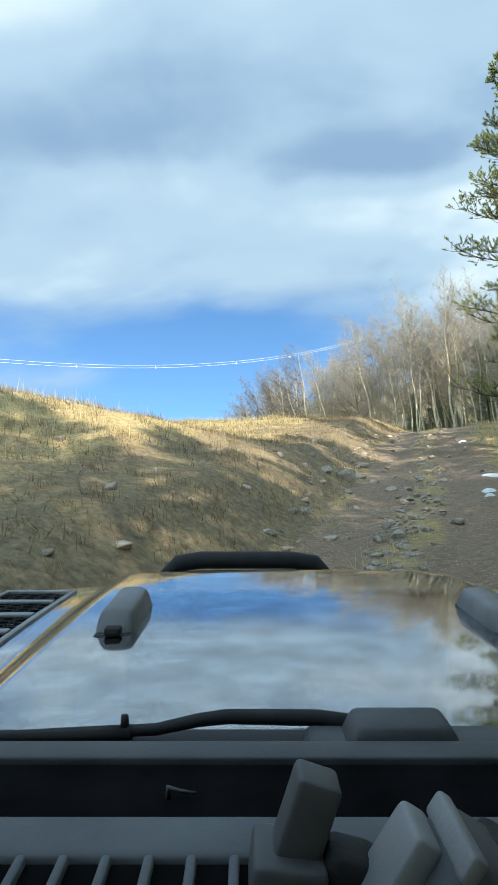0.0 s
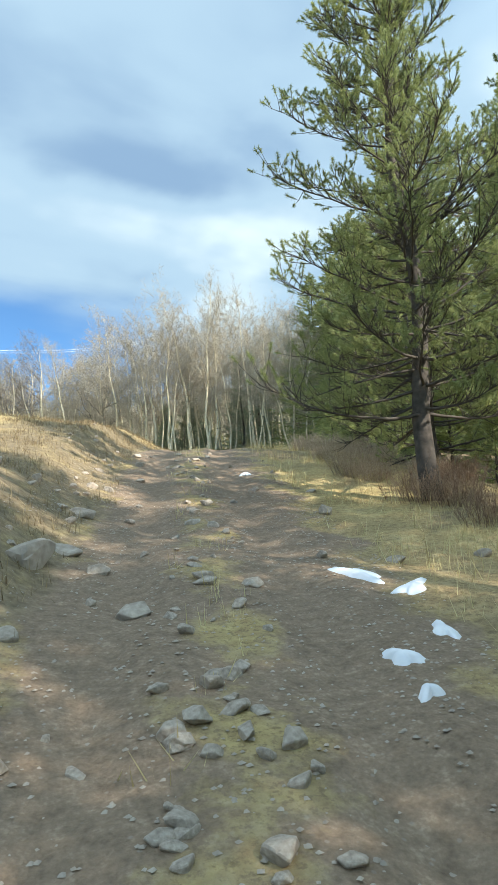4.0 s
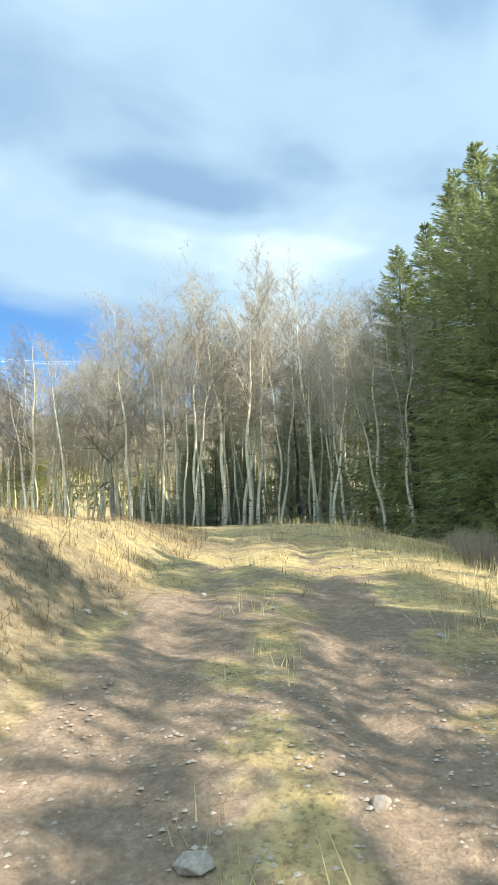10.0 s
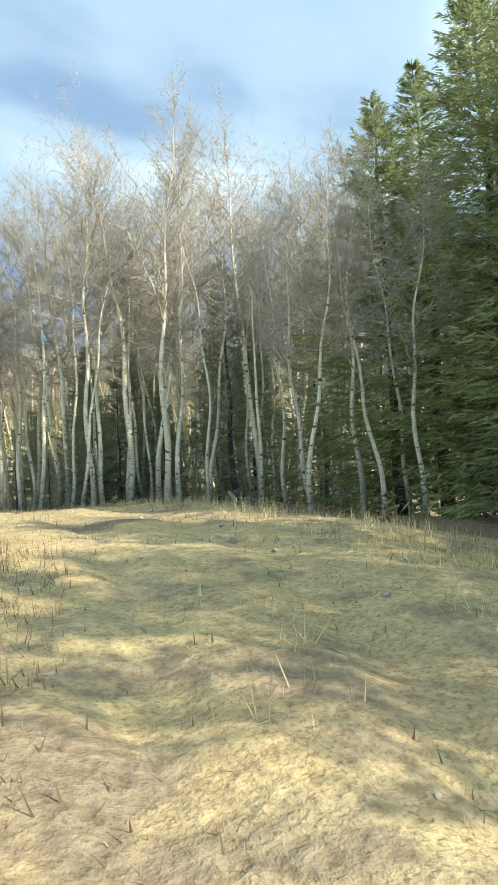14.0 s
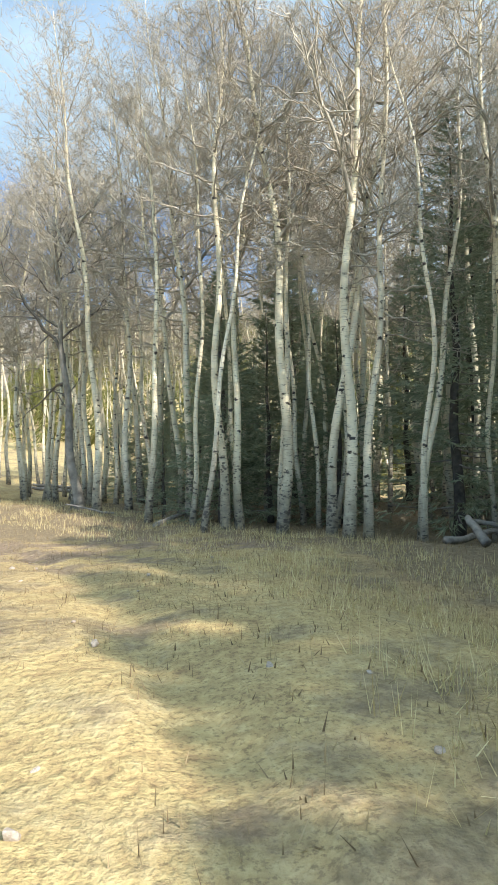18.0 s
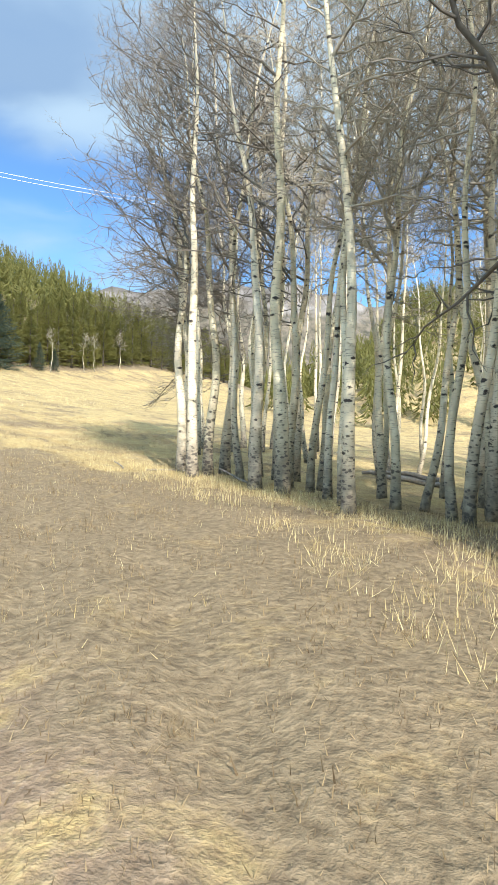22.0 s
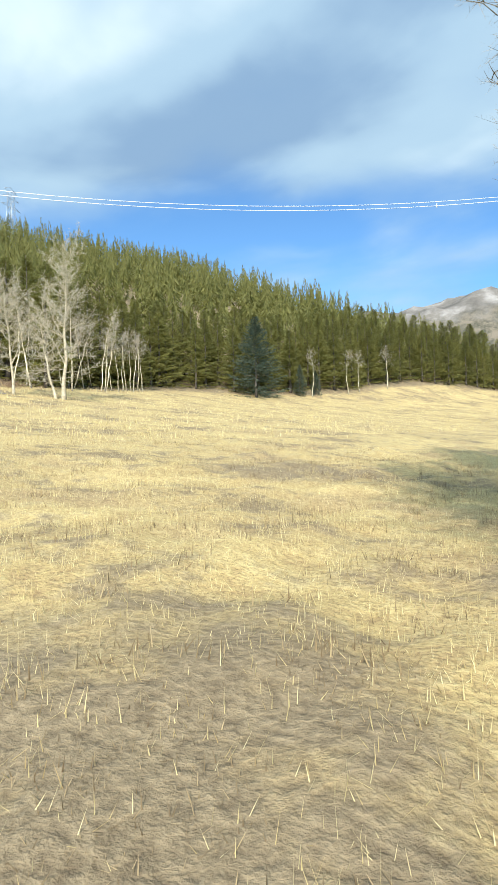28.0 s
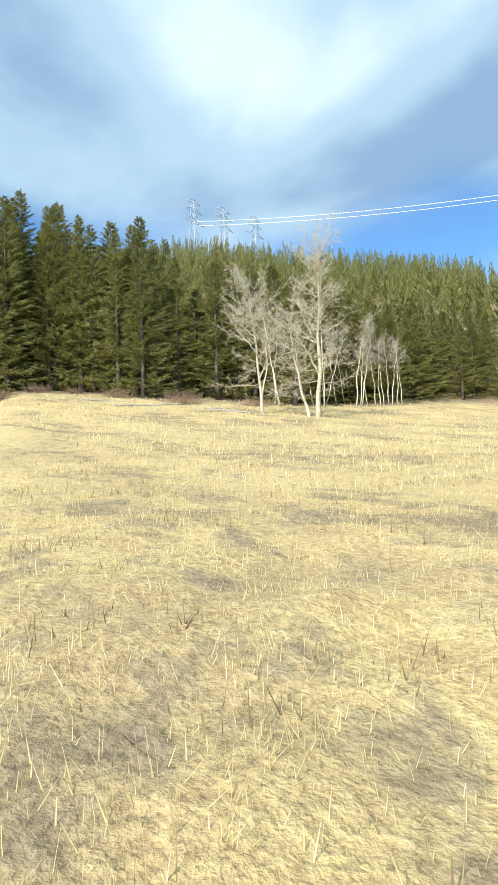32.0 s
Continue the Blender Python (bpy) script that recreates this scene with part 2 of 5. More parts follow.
def ground_material():
    k = Nodes("soil_and_grass", 0.95, 0, 0.15)
    v = k.place()
    big, mid, fine = k.noise(v, 0.22, 4), k.noise(v, 1.3, 5, 0.6), k.noise(v, 9.0, 5, 0.65)
    straw = k.ramp(k.calc("ADD", k.calc("MULTIPLY", mid, 0.5), k.calc("MULTIPLY", fine, 0.5)), [(0.30, (0.25, 0.170, 0.088)), (0.50, (0.455, 0.356, 0.165)), (0.68, (0.615, 0.515, 0.265))])
    green = k.ramp(fine, [(0.3, (0.20, 0.142, 0.080)), (0.7, (0.41, 0.305, 0.17))])
    brown = k.ramp(fine, [(0.3, (0.12, 0.092, 0.058)), (0.7, (0.29, 0.227, 0.14))])
    turf = k.mix(k.ramp(big, [(0.50, 0.0), (0.66, 0.7)]), straw, green)
    patch = k.calc('ADD', k.calc('MULTIPLY', mid, 0.42), k.calc('MULTIPLY', k.noise(k.place((1, 1.7, 1)), 0.16, 6, 0.68), 0.58))
    turf = k.mix(k.ramp(patch, [(0.50, 0.0), (0.59, 0.9)]), turf, brown)
    turf = k.mix(k.ramp(k.noise(v, 24.0, 3, 0.7), [(0.50, 0.0), (0.64, 0.55)]), turf, (0.12, 0.085, 0.05))
    dirt = k.ramp(k.calc("ADD", k.calc("MULTIPLY", fine, 0.6), k.calc("MULTIPLY", k.noise(v, 34, 4), 0.4)), [(0.30, (0.150, 0.108, 0.074)), (0.55, (0.275, 0.203, 0.141)), (0.75, (0.45, 0.35, 0.25))])
    rock_bits = k.ramp(k.voronoi(v, 11.0), [(0.08, 1.0), (0.16, 0.0)])
    dirt = k.mix(k.calc("MULTIPLY", rock_bits, 0.35), dirt, (0.38, 0.34, 0.29))
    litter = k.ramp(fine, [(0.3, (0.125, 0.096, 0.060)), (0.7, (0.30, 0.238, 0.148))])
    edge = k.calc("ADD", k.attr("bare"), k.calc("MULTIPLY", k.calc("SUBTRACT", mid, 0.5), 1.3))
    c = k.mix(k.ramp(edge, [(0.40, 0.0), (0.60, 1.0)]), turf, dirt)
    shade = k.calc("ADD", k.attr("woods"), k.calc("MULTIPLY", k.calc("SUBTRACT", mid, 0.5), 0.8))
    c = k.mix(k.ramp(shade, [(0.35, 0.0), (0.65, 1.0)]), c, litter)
    k.colour(c)
    k.bump(k.calc("ADD", k.calc("MULTIPLY", fine, 0.7), k.calc("MULTIPLY", mid, 0.8)), 0.75, 0.11)
    return k.mat


def blade_material(name, stops, rough=0.8):
    k = Nodes(name, rough, 0, 0.2)
    f = k.calc("ADD", k.calc("MULTIPLY", k.chance(True), 0.7), k.calc("MULTIPLY", k.noise(k.place(), 0.35, 3), 0.45))
    k.colour(k.ramp(f, stops), 0.35)
    return k.mat


def aspen_bark():
    k = Nodes("aspen_bark", 0.75, 0, 0.25)
    v = k.coords("Object", (1, 1, 1))
    flat = k.place((2.6, 2.6, 5.2))
    tint = k.ramp(k.noise(v, 1.6, 4), [(0.3, (0.52, 0.45, 0.30)), (0.55, (0.74, 0.665, 0.455)), (0.75, (0.86, 0.795, 0.58))])
    tint = k.mix(k.calc("MULTIPLY", k.chance(), 0.35), tint, (0.76, 0.70, 0.58))
    scar = k.ramp(k.calc('ADD', k.voronoi(flat, 1.0), k.calc('MULTIPLY', k.calc('SUBTRACT', k.noise(k.place((2.0, 2.0, 3.4)), 2.1, 5, 0.75), 0.48), 1.25)), [(0.15, 1.0), (0.24, 0.0)])
    crowd = k.calc('MULTIPLY', k.calc('SUBTRACT', k.noise(k.place(), 0.8, 3), 0.42), 1.1)
    small = k.calc('ADD', k.voronoi(k.place((6.5, 6.5, 11.0)), 1.0), k.calc('MULTIPLY', k.calc('SUBTRACT', k.noise(k.place((5.0, 5.0, 9.0)), 1.4, 4, 0.7), 0.5), 0.8))
    small = k.ramp(k.calc('SUBTRACT', k.calc('ADD', small, crowd), k.calc('MULTIPLY', k.attr('foot'), 0.28)), [(0.12, 0.85), (0.22, 0.0)])
    line = k.ramp(k.noise(k.place((4, 4, 26)), 1.3, 5, 0.6), [(0.55, 0.0), (0.67, 0.8)])
    low = k.calc("MULTIPLY", k.attr("foot"), k.ramp(k.noise(v, 5, 5), [(0.3, 0.55), (0.6, 1.0)]))
    c = k.mix(k.calc('MAXIMUM', scar, small), tint, (0.055, 0.048, 0.042))
    c = k.mix(line, c, (0.14, 0.125, 0.105))
    c = k.mix(low, c, (0.10, 0.088, 0.075))
    k.colour(c)
    k.bump(k.calc("ADD", scar, k.noise(v, 14, 4)), 0.5, 0.02)
    return k.mat


def needle_material(name, a, b, c, speck=0.55):
    k = Nodes(name, 0.6, 0, 0.3)
    f = k.calc("ADD", k.calc("MULTIPLY", k.chance(True), speck), k.calc("MULTIPLY", k.noise(k.place(), 0.5, 4), 0.9 - speck))
    f = k.calc("ADD", f, k.calc("MULTIPLY", k.chance(), 0.2))
    k.colour(k.ramp(f, [(0.2, a), (0.5, b), (0.85, c)]), 0.55)
    return k.mat


M = {}
M["ground"] = ground_material()
M["straw"] = blade_material("dry_straw", [(0.1, (0.30, 0.215, 0.105)), (0.45, (0.54, 0.445, 0.22)), (0.8, (0.71, 0.62, 0.36))])
M["weeds"] = blade_material("brown_weeds", [(0.1, (0.115, 0.081, 0.047)), (0.5, (0.24, 0.18, 0.102)), (0.85, (0.42, 0.33, 0.19))])
M["aspen"] = aspen_bark()
M["twig"] = blade_material("aspen_twigs", [(0.1, (0.27, 0.232, 0.172)), (0.5, (0.46, 0.405, 0.31)), (0.9, (0.65, 0.585, 0.465))])
# darker and greyer than aspen_twigs, for the meadow-edge and crooked aspens
M["dark_twig"] = blade_material("dark_grey_twigs", [(0.1, (0.15, 0.134, 0.110)), (0.5, (0.29, 0.262, 0.218)), (0.9, (0.45, 0.412, 0.348))])
M["limb"] = grain_mat("aspen_limbs", (0.19, 0.168, 0.13), (0.56, 0.51, 0.40), 4.0, 0.8)
M["dark_limb"] = grain_mat("dark_grey_limbs", (0.065, 0.058, 0.048), (0.22, 0.196, 0.158), 4.0, 0.85)
M["old_aspen"] = grain_mat("dark_aspen_bark", (0.10, 0.09, 0.075), (0.44, 0.40, 0.33), 3.5, 0.85, 0, 0.2, 0.6)
M["cream_limb"] = grain_mat("cream_limbs", (0.24, 0.212, 0.15), (0.56, 0.51, 0.385), 4.0, 0.8)
M["cream_twig"] = blade_material("cream_twigs", [(0.1, (0.30, 0.264, 0.19)), (0.5, (0.46, 0.413, 0.31)), (0.9, (0.62, 0.565, 0.44))])
M["bark"] = grain_mat("conifer_bark", (0.046, 0.040, 0.035), (0.135, 0.116, 0.098), 9.0, 0.9, 0, 0.2, 0.6)
M["spruce"] = needle_material("spruce_needles", (0.145, 0.18, 0.085), (0.28, 0.32, 0.14), (0.44, 0.465, 0.20))
M["grove_spruce"] = needle_material("shaded_spruce_needles", (0.14, 0.175, 0.11), (0.26, 0.30, 0.195), (0.40, 0.44, 0.30))
M["bluespruce"] = needle_material("blue_spruce_needles", (0.045, 0.066, 0.048), (0.09, 0.118, 0.082), (0.16, 0.195, 0.135))
M["pine"] = needle_material("pine_needles", (0.175, 0.215, 0.09), (0.35, 0.39, 0.16), (0.53, 0.56, 0.24))
M["forest"] = needle_material("far_needles", (0.092, 0.098, 0.032), (0.185, 0.184, 0.056), (0.31, 0.295, 0.09), 0.28)
M["shrub"] = blade_material("bare_shrub_stems", [(0.1, (0.24, 0.18, 0.13)), (0.5, (0.46, 0.37, 0.27)), (0.9, (0.64, 0.55, 0.42))])
M["stone"] = grain_mat("field_stone", (0.24, 0.20, 0.16), (0.51, 0.445, 0.365), 7.0, 0.9, 0, 0.2, 0.5)
M["snow"] = grain_mat("old_snow", (0.72, 0.74, 0.78), (0.86, 0.87, 0.88), 9.0, 0.7, 0, 0.3, 0.4)
M["deadwood"] = grain_mat("grey_deadwood", (0.14, 0.125, 0.105), (0.36, 0.33, 0.28), 8.0, 0.9, 0, 0.2, 0.5)
M["steel"] = grain_mat("galvanised_steel", (0.28, 0.33, 0.38), (0.40, 0.45, 0.50), 3.0, 0.5, 0.6)
M["cable"] = grain_mat("bright_cable", (0.66, 0.68, 0.70), (0.76, 0.77, 0.79), 1.0, 0.35, 0.0)
M["ball"] = grain_mat("white_marker", (0.85, 0.86, 0.86), (0.92, 0.92, 0.92), 3.0, 0.4)

# ---- shape of the land ----
ROAD = [  # y, x of the middle of the track, height
    (-40, -0.6, -7.0), (-15, -0.2, -2.7), (0, 0.1, -0.02), (5, 0.7, 0.95), (10, 2.6, 1.85), (14.3, 4.0, 2.8), (18.4, 5.3, 3.65),
    (22.3, 6.4, 4.65), (27.5, 8.1, 6.02), (31.3, 9.6, 6.62), (38.2, 12.7, 7.42), (42.8, 13.8, 7.98), (50, 14.2, 8.25),
    (57.9, 13.1, 8.1), (63.3, 10.9, 7.85), (69.5, 7.9, 7.95), (75.5, 4.3, 8.2), (80.3, -0.2, 8.45), (86.5, -10.2, 9.2), (95, -24, 11.2), (140, -90, 20)]


def smooth(a, b, v):
    s = np.clip((v - a) / (b - a), 0, 1)
    return s * s * (3 - 2 * s)


def road_at(y):
    ys, xs, zs = (np.array(c, float) for c in zip(*ROAD))
    wide = [-1.6, -0.8, 0, 0.8, 1.6]
    return sum(np.interp(y + w, ys, xs) for w in wide) / 5, sum(np.interp(y + w, ys, zs) for w in wide) / 5


def waves(x, y, n, seed):
    """Soft lumps about n metres across, from -1 to 1."""
    r = np.random.RandomState(seed)
    out = 0 * x
    for k in range(7):
        a, p = r.uniform(0, 6.283), r.uniform(0, 6.283)
        f = 6.283 / n * r.uniform(0.55, 1.7)
        out = out + np.sin((x * math.cos(a) + y * math.sin(a)) * f + p)
    return out / 4.0


def meadow(x, y):
    u, v = np.maximum(-x, -40), y - 85
    z = 8.4 + 0.078 * u + 0.0009 * np.clip(u, 0, 90) ** 2 + 0.022 * np.clip(v, 0, 500)
    return z + 3.2 * np.exp(-(((x + 38) / 40) ** 2 + ((y - 232) / 45) ** 2))


def land(x, y):
    """The height of the ground."""
    x, y = np.asarray(x, float), np.asarray(y, float)
    cx, cz = road_at(y)
    d = x - cx
    # the bank on the uphill side of the track
    up = 1 - smooth(32.5, 44, y)
    bank = up * (1.05 * (1 - 0.3 * smooth(16, 21, y) * (1 - 0.45 * smooth(23, 28, y))) * smooth(-1.5, -3.4, d) + 0.55 * (1 - 0.55 * smooth(13, 19, y)) * smooth(-3.0, -6.0, d) + 1.75 * (1 - 0.64 * smooth(11, 17, y) - 0.12 * smooth(20, 27, y)) * smooth(-4.5, -13, d)) - 2.2 * up * smooth(-14, -45, d)
    bank = bank + 0.8 * np.exp(-((x + 5.0) / 4.2) ** 2 - ((y - 13.2) / 3.2) ** 2)
    flat = (1 - up) * (0.25 * smooth(-3, -14, d))
    # the downhill side
    low = smooth(2.4, 6.0, d) * 0.25 * np.exp(-((y - 12) / 12) ** 2) - 2.8 * smooth(7, 34, d) * (1 - smooth(52, 70, y)) - 0.45 * smooth(4, 16, d) * smooth(45, 60, y)
    low = low - 0.75 * smooth(2.5, 7.5, d) * smooth(24, 32, y) * (1 - smooth(51, 59, y))
    side = cz + bank + flat + low
    # wheel ruts and lumps of the track
    rough = 1 - smooth(2.0, 4.0, np.abs(d))
    side = side + rough * (0.05 * waves(x, y, 1.7, 3) - 0.09 * np.exp(-((np.abs(d) - 0.85) / 0.28) ** 2))
    side = side + (1 - rough) * (0.07 * waves(x, y, 3.2, 4) + 0.035 * waves(x, y, 1.1, 8))
    far = meadow(x, y) + 0.12 * waves(x, y, 7, 5) + 0.085 * waves(x, y, 2.2, 6)
    k = smooth(70, 88, y + 0.35 * np.minimum(0, d))
    z = side * (1 - k) + far * k
    # wooded hills behind the meadow, and on the far side of the valley
    s = (-(x + 60) * 0.80 + (y - 165) * 0.60)
    t = ((x + 60) * 0.60 + (y - 165) * 0.80)
    ridge = np.clip(s, 0, 400) * 0.27 * smooth(0, 60, s) - np.clip(s - 165, 0, 1000) * 0.24
    z = z + ridge * np.interp(t, [-420, -150, -60, -48, 30, 65, 95, 115, 130, 180], [0.3, 1.30, 1.32, 1.27, 1.08, 0.80, 0.56, 0.40, 0.26, 0.1])
    e = np.clip((y - 160) + 0.5 * (x - 10), 0, 300)
    z = z + 0.24 * e * smooth(-30, 25, x) * smooth(0, 50, e)
    return z

# ---- mesh helpers ----
class Geo:
    """Gathers points and faces for one mesh."""

    def __init__(self):
        self.v, self.f = [], []

    def tube(self, pts, radii, sides=6, cap=True):
        pts = [Vector(p) for p in pts]
        start = len(self.v)
        prev = None
        for k, p in enumerate(pts):
            d = (pts[min(k + 1, len(pts) - 1)] - pts[max(k - 1, 0)])
            d = d.normalized() if d.length > 1e-9 else Vector((0, 0, 1))
            ref = prev if prev is not None else (Vector((1, 0, 0)) if abs(d.x) < 0.8 else Vector((0, 1, 0)))
            a = (ref - d * ref.dot(d)).normalized()
            prev = a
            b = d.cross(a)
            for j in range(sides):
                ang = 6.28319 * j / sides
                self.v.append(tuple(p + (a * math.cos(ang) + b * math.sin(ang)) * radii[k]))
        for k in range(len(pts) - 1):
            for j in range(sides):
                a0, a1 = start + k * sides + j, start + k * sides + (j + 1) % sides
                self.f.append((a0, a1, a1 + sides, a0 + sides))
        if cap:
            self.f.append(tuple(start + (len(pts) - 1) * sides + j for j in range(sides)))
            self.f.append(tuple(start + j for j in reversed(range(sides))))

    def mesh(self, name, mat, flat=False):
        me = bpy.data.meshes.new(name)
        me.from_pydata(self.v, [], self.f)
        me.materials.append(mat)
        if not flat:
            me.polygons.foreach_set("use_smooth", [True] * len(me.polygons))
        me.update()
        return me


def tri_mesh(name, verts, mat, per=3):
    """A mesh of loose faces with per corners each, from an array of points."""
    verts = np.asarray(verts, np.float32).reshape(-1, 3)
    n = len(verts) // per
    me = bpy.data.meshes.new(name)
    me.vertices.add(len(verts))
    me.vertices.foreach_set("co", verts.ravel())
    me.loops.add(len(verts))
    me.loops.foreach_set("vertex_index", np.arange(len(verts), dtype=np.int32))
    me.polygons.add(n)
    me.polygons.foreach_set("loop_start", np.arange(0, n * per, per, dtype=np.int32))
    me.materials.append(mat)
    me.update(calc_edges=True)
    return me


def part(name, me, parent, label=""):
    ob = new(name, me)
    ob.parent = parent
    return tagged(ob, label) if label else ob


def bm_mesh(bm, name, mat, smooth_it=True):
    me = bpy.data.meshes.new(name)
    bm.normal_update()
    bm.to_mesh(me)
    bm.free()
    me.materials.append(mat)
    if smooth_it:
        me.polygons.foreach_set("use_smooth", [True] * len(me.polygons))
    return me


def height(x, y):
    return float(land(x, y))

# ---- ground ----
def steps(lo, hi, step, far_lo, far_hi, grow=1.13):
    mid = list(np.arange(lo, hi + 0.001, step))
    a, b, s = [], [], step
    v = lo
    while v > far_lo:
        s *= grow
        v -= s
        a.append(v)
    s, v = step, hi
    while v < far_hi:
        s *= grow
        v += s
        b.append(v)
    return np.array(a[::-1] + mid + b)


def bare_and_shaded(x, y):
    """Where wheels and water have worn the turf away, plus painted tree shade at the bend: 0 to 1."""
    cx, _ = road_at(y)
    d = x - cx
    track = np.exp(-((np.abs(d) - 0.85) / 0.42) ** 2)
    wide = 1 - smooth(1.8, 2.8, np.abs(d - 0.1))
    lanes = np.exp(-((np.abs(d - 0.05) - 0.98) / 0.52) ** 2)
    a = np.maximum(wide * (0.48 + 0.44 * lanes) * (1 - smooth(27, 40, y)), (0.62 - 0.27 * smooth(30, 38, y)) * track * (1 - smooth(52, 72, y)))
    a = np.maximum(a, 0.42 * track * smooth(60, 72, y) * (1 - smooth(90, 110, y)))
    gully = np.exp(-((d + 2.6 + 0.5 * np.sin(y * 0.5)) / 1.1) ** 2) * (1 - smooth(22, 30, y)) * smooth(10, 14, y)
    a = np.maximum(a, 0.62 * gully)
    # bare ground at the bend, with the trees' shade painted in as soil colour
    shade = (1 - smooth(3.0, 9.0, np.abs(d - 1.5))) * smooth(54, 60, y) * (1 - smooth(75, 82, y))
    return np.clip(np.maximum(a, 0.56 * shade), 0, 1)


def wood_floor(x, y):
    cx, _ = road_at(y)
    d = x - cx
    a = smooth(4.5, 8.0, d) * (1 - smooth(72, 80, y)) * smooth(-5, 5, y)
    b = smooth(4, -2, x - np.interp(y, *zip(*EDGE))) * smooth(60, 80, y)
    face = 0.64 * smooth(-1.2, -1.9, d) * (1 - smooth(-4.2, -6.0, d) * 0.75) * (1 - smooth(30, 37, y)) * (1 - smooth(-9, -14, d))
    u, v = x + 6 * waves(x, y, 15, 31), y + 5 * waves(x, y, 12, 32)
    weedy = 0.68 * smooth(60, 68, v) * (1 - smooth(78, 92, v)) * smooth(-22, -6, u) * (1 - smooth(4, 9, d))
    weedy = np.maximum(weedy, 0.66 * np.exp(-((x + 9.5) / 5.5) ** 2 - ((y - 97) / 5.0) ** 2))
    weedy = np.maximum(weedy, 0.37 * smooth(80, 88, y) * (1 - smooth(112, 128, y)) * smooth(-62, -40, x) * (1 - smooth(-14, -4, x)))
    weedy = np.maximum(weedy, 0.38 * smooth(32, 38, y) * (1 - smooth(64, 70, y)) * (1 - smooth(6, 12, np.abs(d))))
    return np.clip(np.maximum(np.maximum(a, b), np.maximum(face, weedy)), 0, 1)


EDGE = [(60, -70), (100, -80), (112, -81), (117, -72), (130, -68), (145, -73), (164, -75), (175, -69), (191, -63), (226, -54), (260, -38), (330, 10), (420, 60)]


def make_ground():
    xs, ys = steps(-14, 28, 0.3, -2600, 2600), steps(-6, 100, 0.3, -1500, 3200)
    X, Y = np.meshgrid(xs, ys)
    Z = land(X, Y)
    co = np.stack([X, Y, Z], -1).reshape(-1, 3).astype(np.float32)
    nx, ny = len(xs), len(ys)
    me = bpy.data.meshes.new("ground")
    me.vertices.add(len(co))
    me.vertices.foreach_set("co", co.ravel())
    i = (np.arange(ny - 1)[:, None] * nx + np.arange(nx - 1)).ravel()
    faces = np.stack([i, i + 1, i + 1 + nx, i + nx], -1).astype(np.int32)
    me.loops.add(faces.size)
    me.loops.foreach_set("vertex_index", faces.ravel())
    me.polygons.add(len(faces))
    me.polygons.foreach_set("loop_start", np.arange(0, faces.size, 4, dtype=np.int32))
    me.polygons.foreach_set("use_smooth", np.ones(len(faces), bool))
    me.update(calc_edges=True)
    # "bare" also carries the shade painted at the bend
    for name, values in (("bare", bare_and_shaded(X, Y)), ("woods", wood_floor(X, Y))):
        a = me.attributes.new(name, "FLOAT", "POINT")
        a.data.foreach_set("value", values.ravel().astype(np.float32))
    me.materials.append(M["ground"])
    tagged(new("ground", me), "sloping ground of dry yellow grass with a rutted dirt track", "ground", kind="structure")


make_ground()


def make_mountain():
    k = Nodes("bare_rock_and_scrub", 0.95, 0, 0.1)
    v = k.place()
    f = k.calc("ADD", k.calc("MULTIPLY", k.noise(v, 0.02, 6, 0.65), 0.6), k.calc("MULTIPLY", k.noise(v, 0.006, 4), 0.4))
    sep = k.t.nodes.new("ShaderNodeSeparateXYZ")
    k.t.links.new(v, sep.inputs[0])
    rock = k.ramp(f, [(0.36, (0.085, 0.078, 0.070)), (0.5, (0.155, 0.142, 0.128)), (0.62, (0.27, 0.255, 0.24))])
    scrub = k.ramp(k.noise(v, 0.05, 5, 0.7), [(0.38, (0.060, 0.060, 0.045)), (0.6, (0.17, 0.145, 0.11))])
    up = k.calc("ADD", k.calc("MULTIPLY", sep.outputs[2], 0.0042), k.calc("MULTIPLY", f, 0.8))
    k.colour(k.mix(k.ramp(k.calc("MULTIPLY", up, 0.5), [(0.73, 0.0), (0.83, 1.0)]), scrub, rock))
    k.bump(f, 0.8, 12.0)
    xs, ys = np.linspace(-1100, 900, 130), np.linspace(900, 2300, 80)
    X, Y = np.meshgrid(xs, ys)
    ridge = 360 + 10 * np.sin(X / 170.0) + 7 * np.sin(X / 61.0 + 1) + 5 * np.sin(X / 23.0)
    Z = ridge * np.exp(-((Y - 1640 - 0.15 * X) / 330) ** 2) * (0.80 + 0.20 * smooth(-1000, -350, X)) * (0.4 + 0.6 * smooth(420, -250, X)) + 14 * waves(X, Y, 160, 21) + 6 * waves(X, Y, 55, 22)
    Z = np.maximum(Z, -40)
    nx = len(xs)
    i = (np.arange(len(ys) - 1)[:, None] * nx + np.arange(nx - 1)).ravel()
    me = bpy.data.meshes.new("mountain")
    me.from_pydata(np.stack([X, Y, Z], -1).reshape(-1, 3).tolist(), [], np.stack([i, i + 1, i + 1 + nx, i + nx], -1).tolist())
    me.polygons.foreach_set("use_smooth", [True] * len(me.polygons))
    me.materials.append(k.mat)
    tagged(new("mountain", me), "distant bare rocky mountain ridge with pale scree", "mountain", kind="structure")


make_mountain()

# ---- trees ----
def curve_up(p, d, length, n, lift, rng, wob=0.12):
    """Points of a limb that starts at p towards d and bends by lift."""
    pts, d = [Vector(p)], Vector(d).normalized()
    for _ in range(n):
        d = (d + Vector((rng.uniform(-wob, wob), rng.uniform(-wob, wob), lift / n + rng.uniform(-wob, wob) * 0.6))).normalized()
        pts.append(pts[-1] + d * (length / n))
    return pts


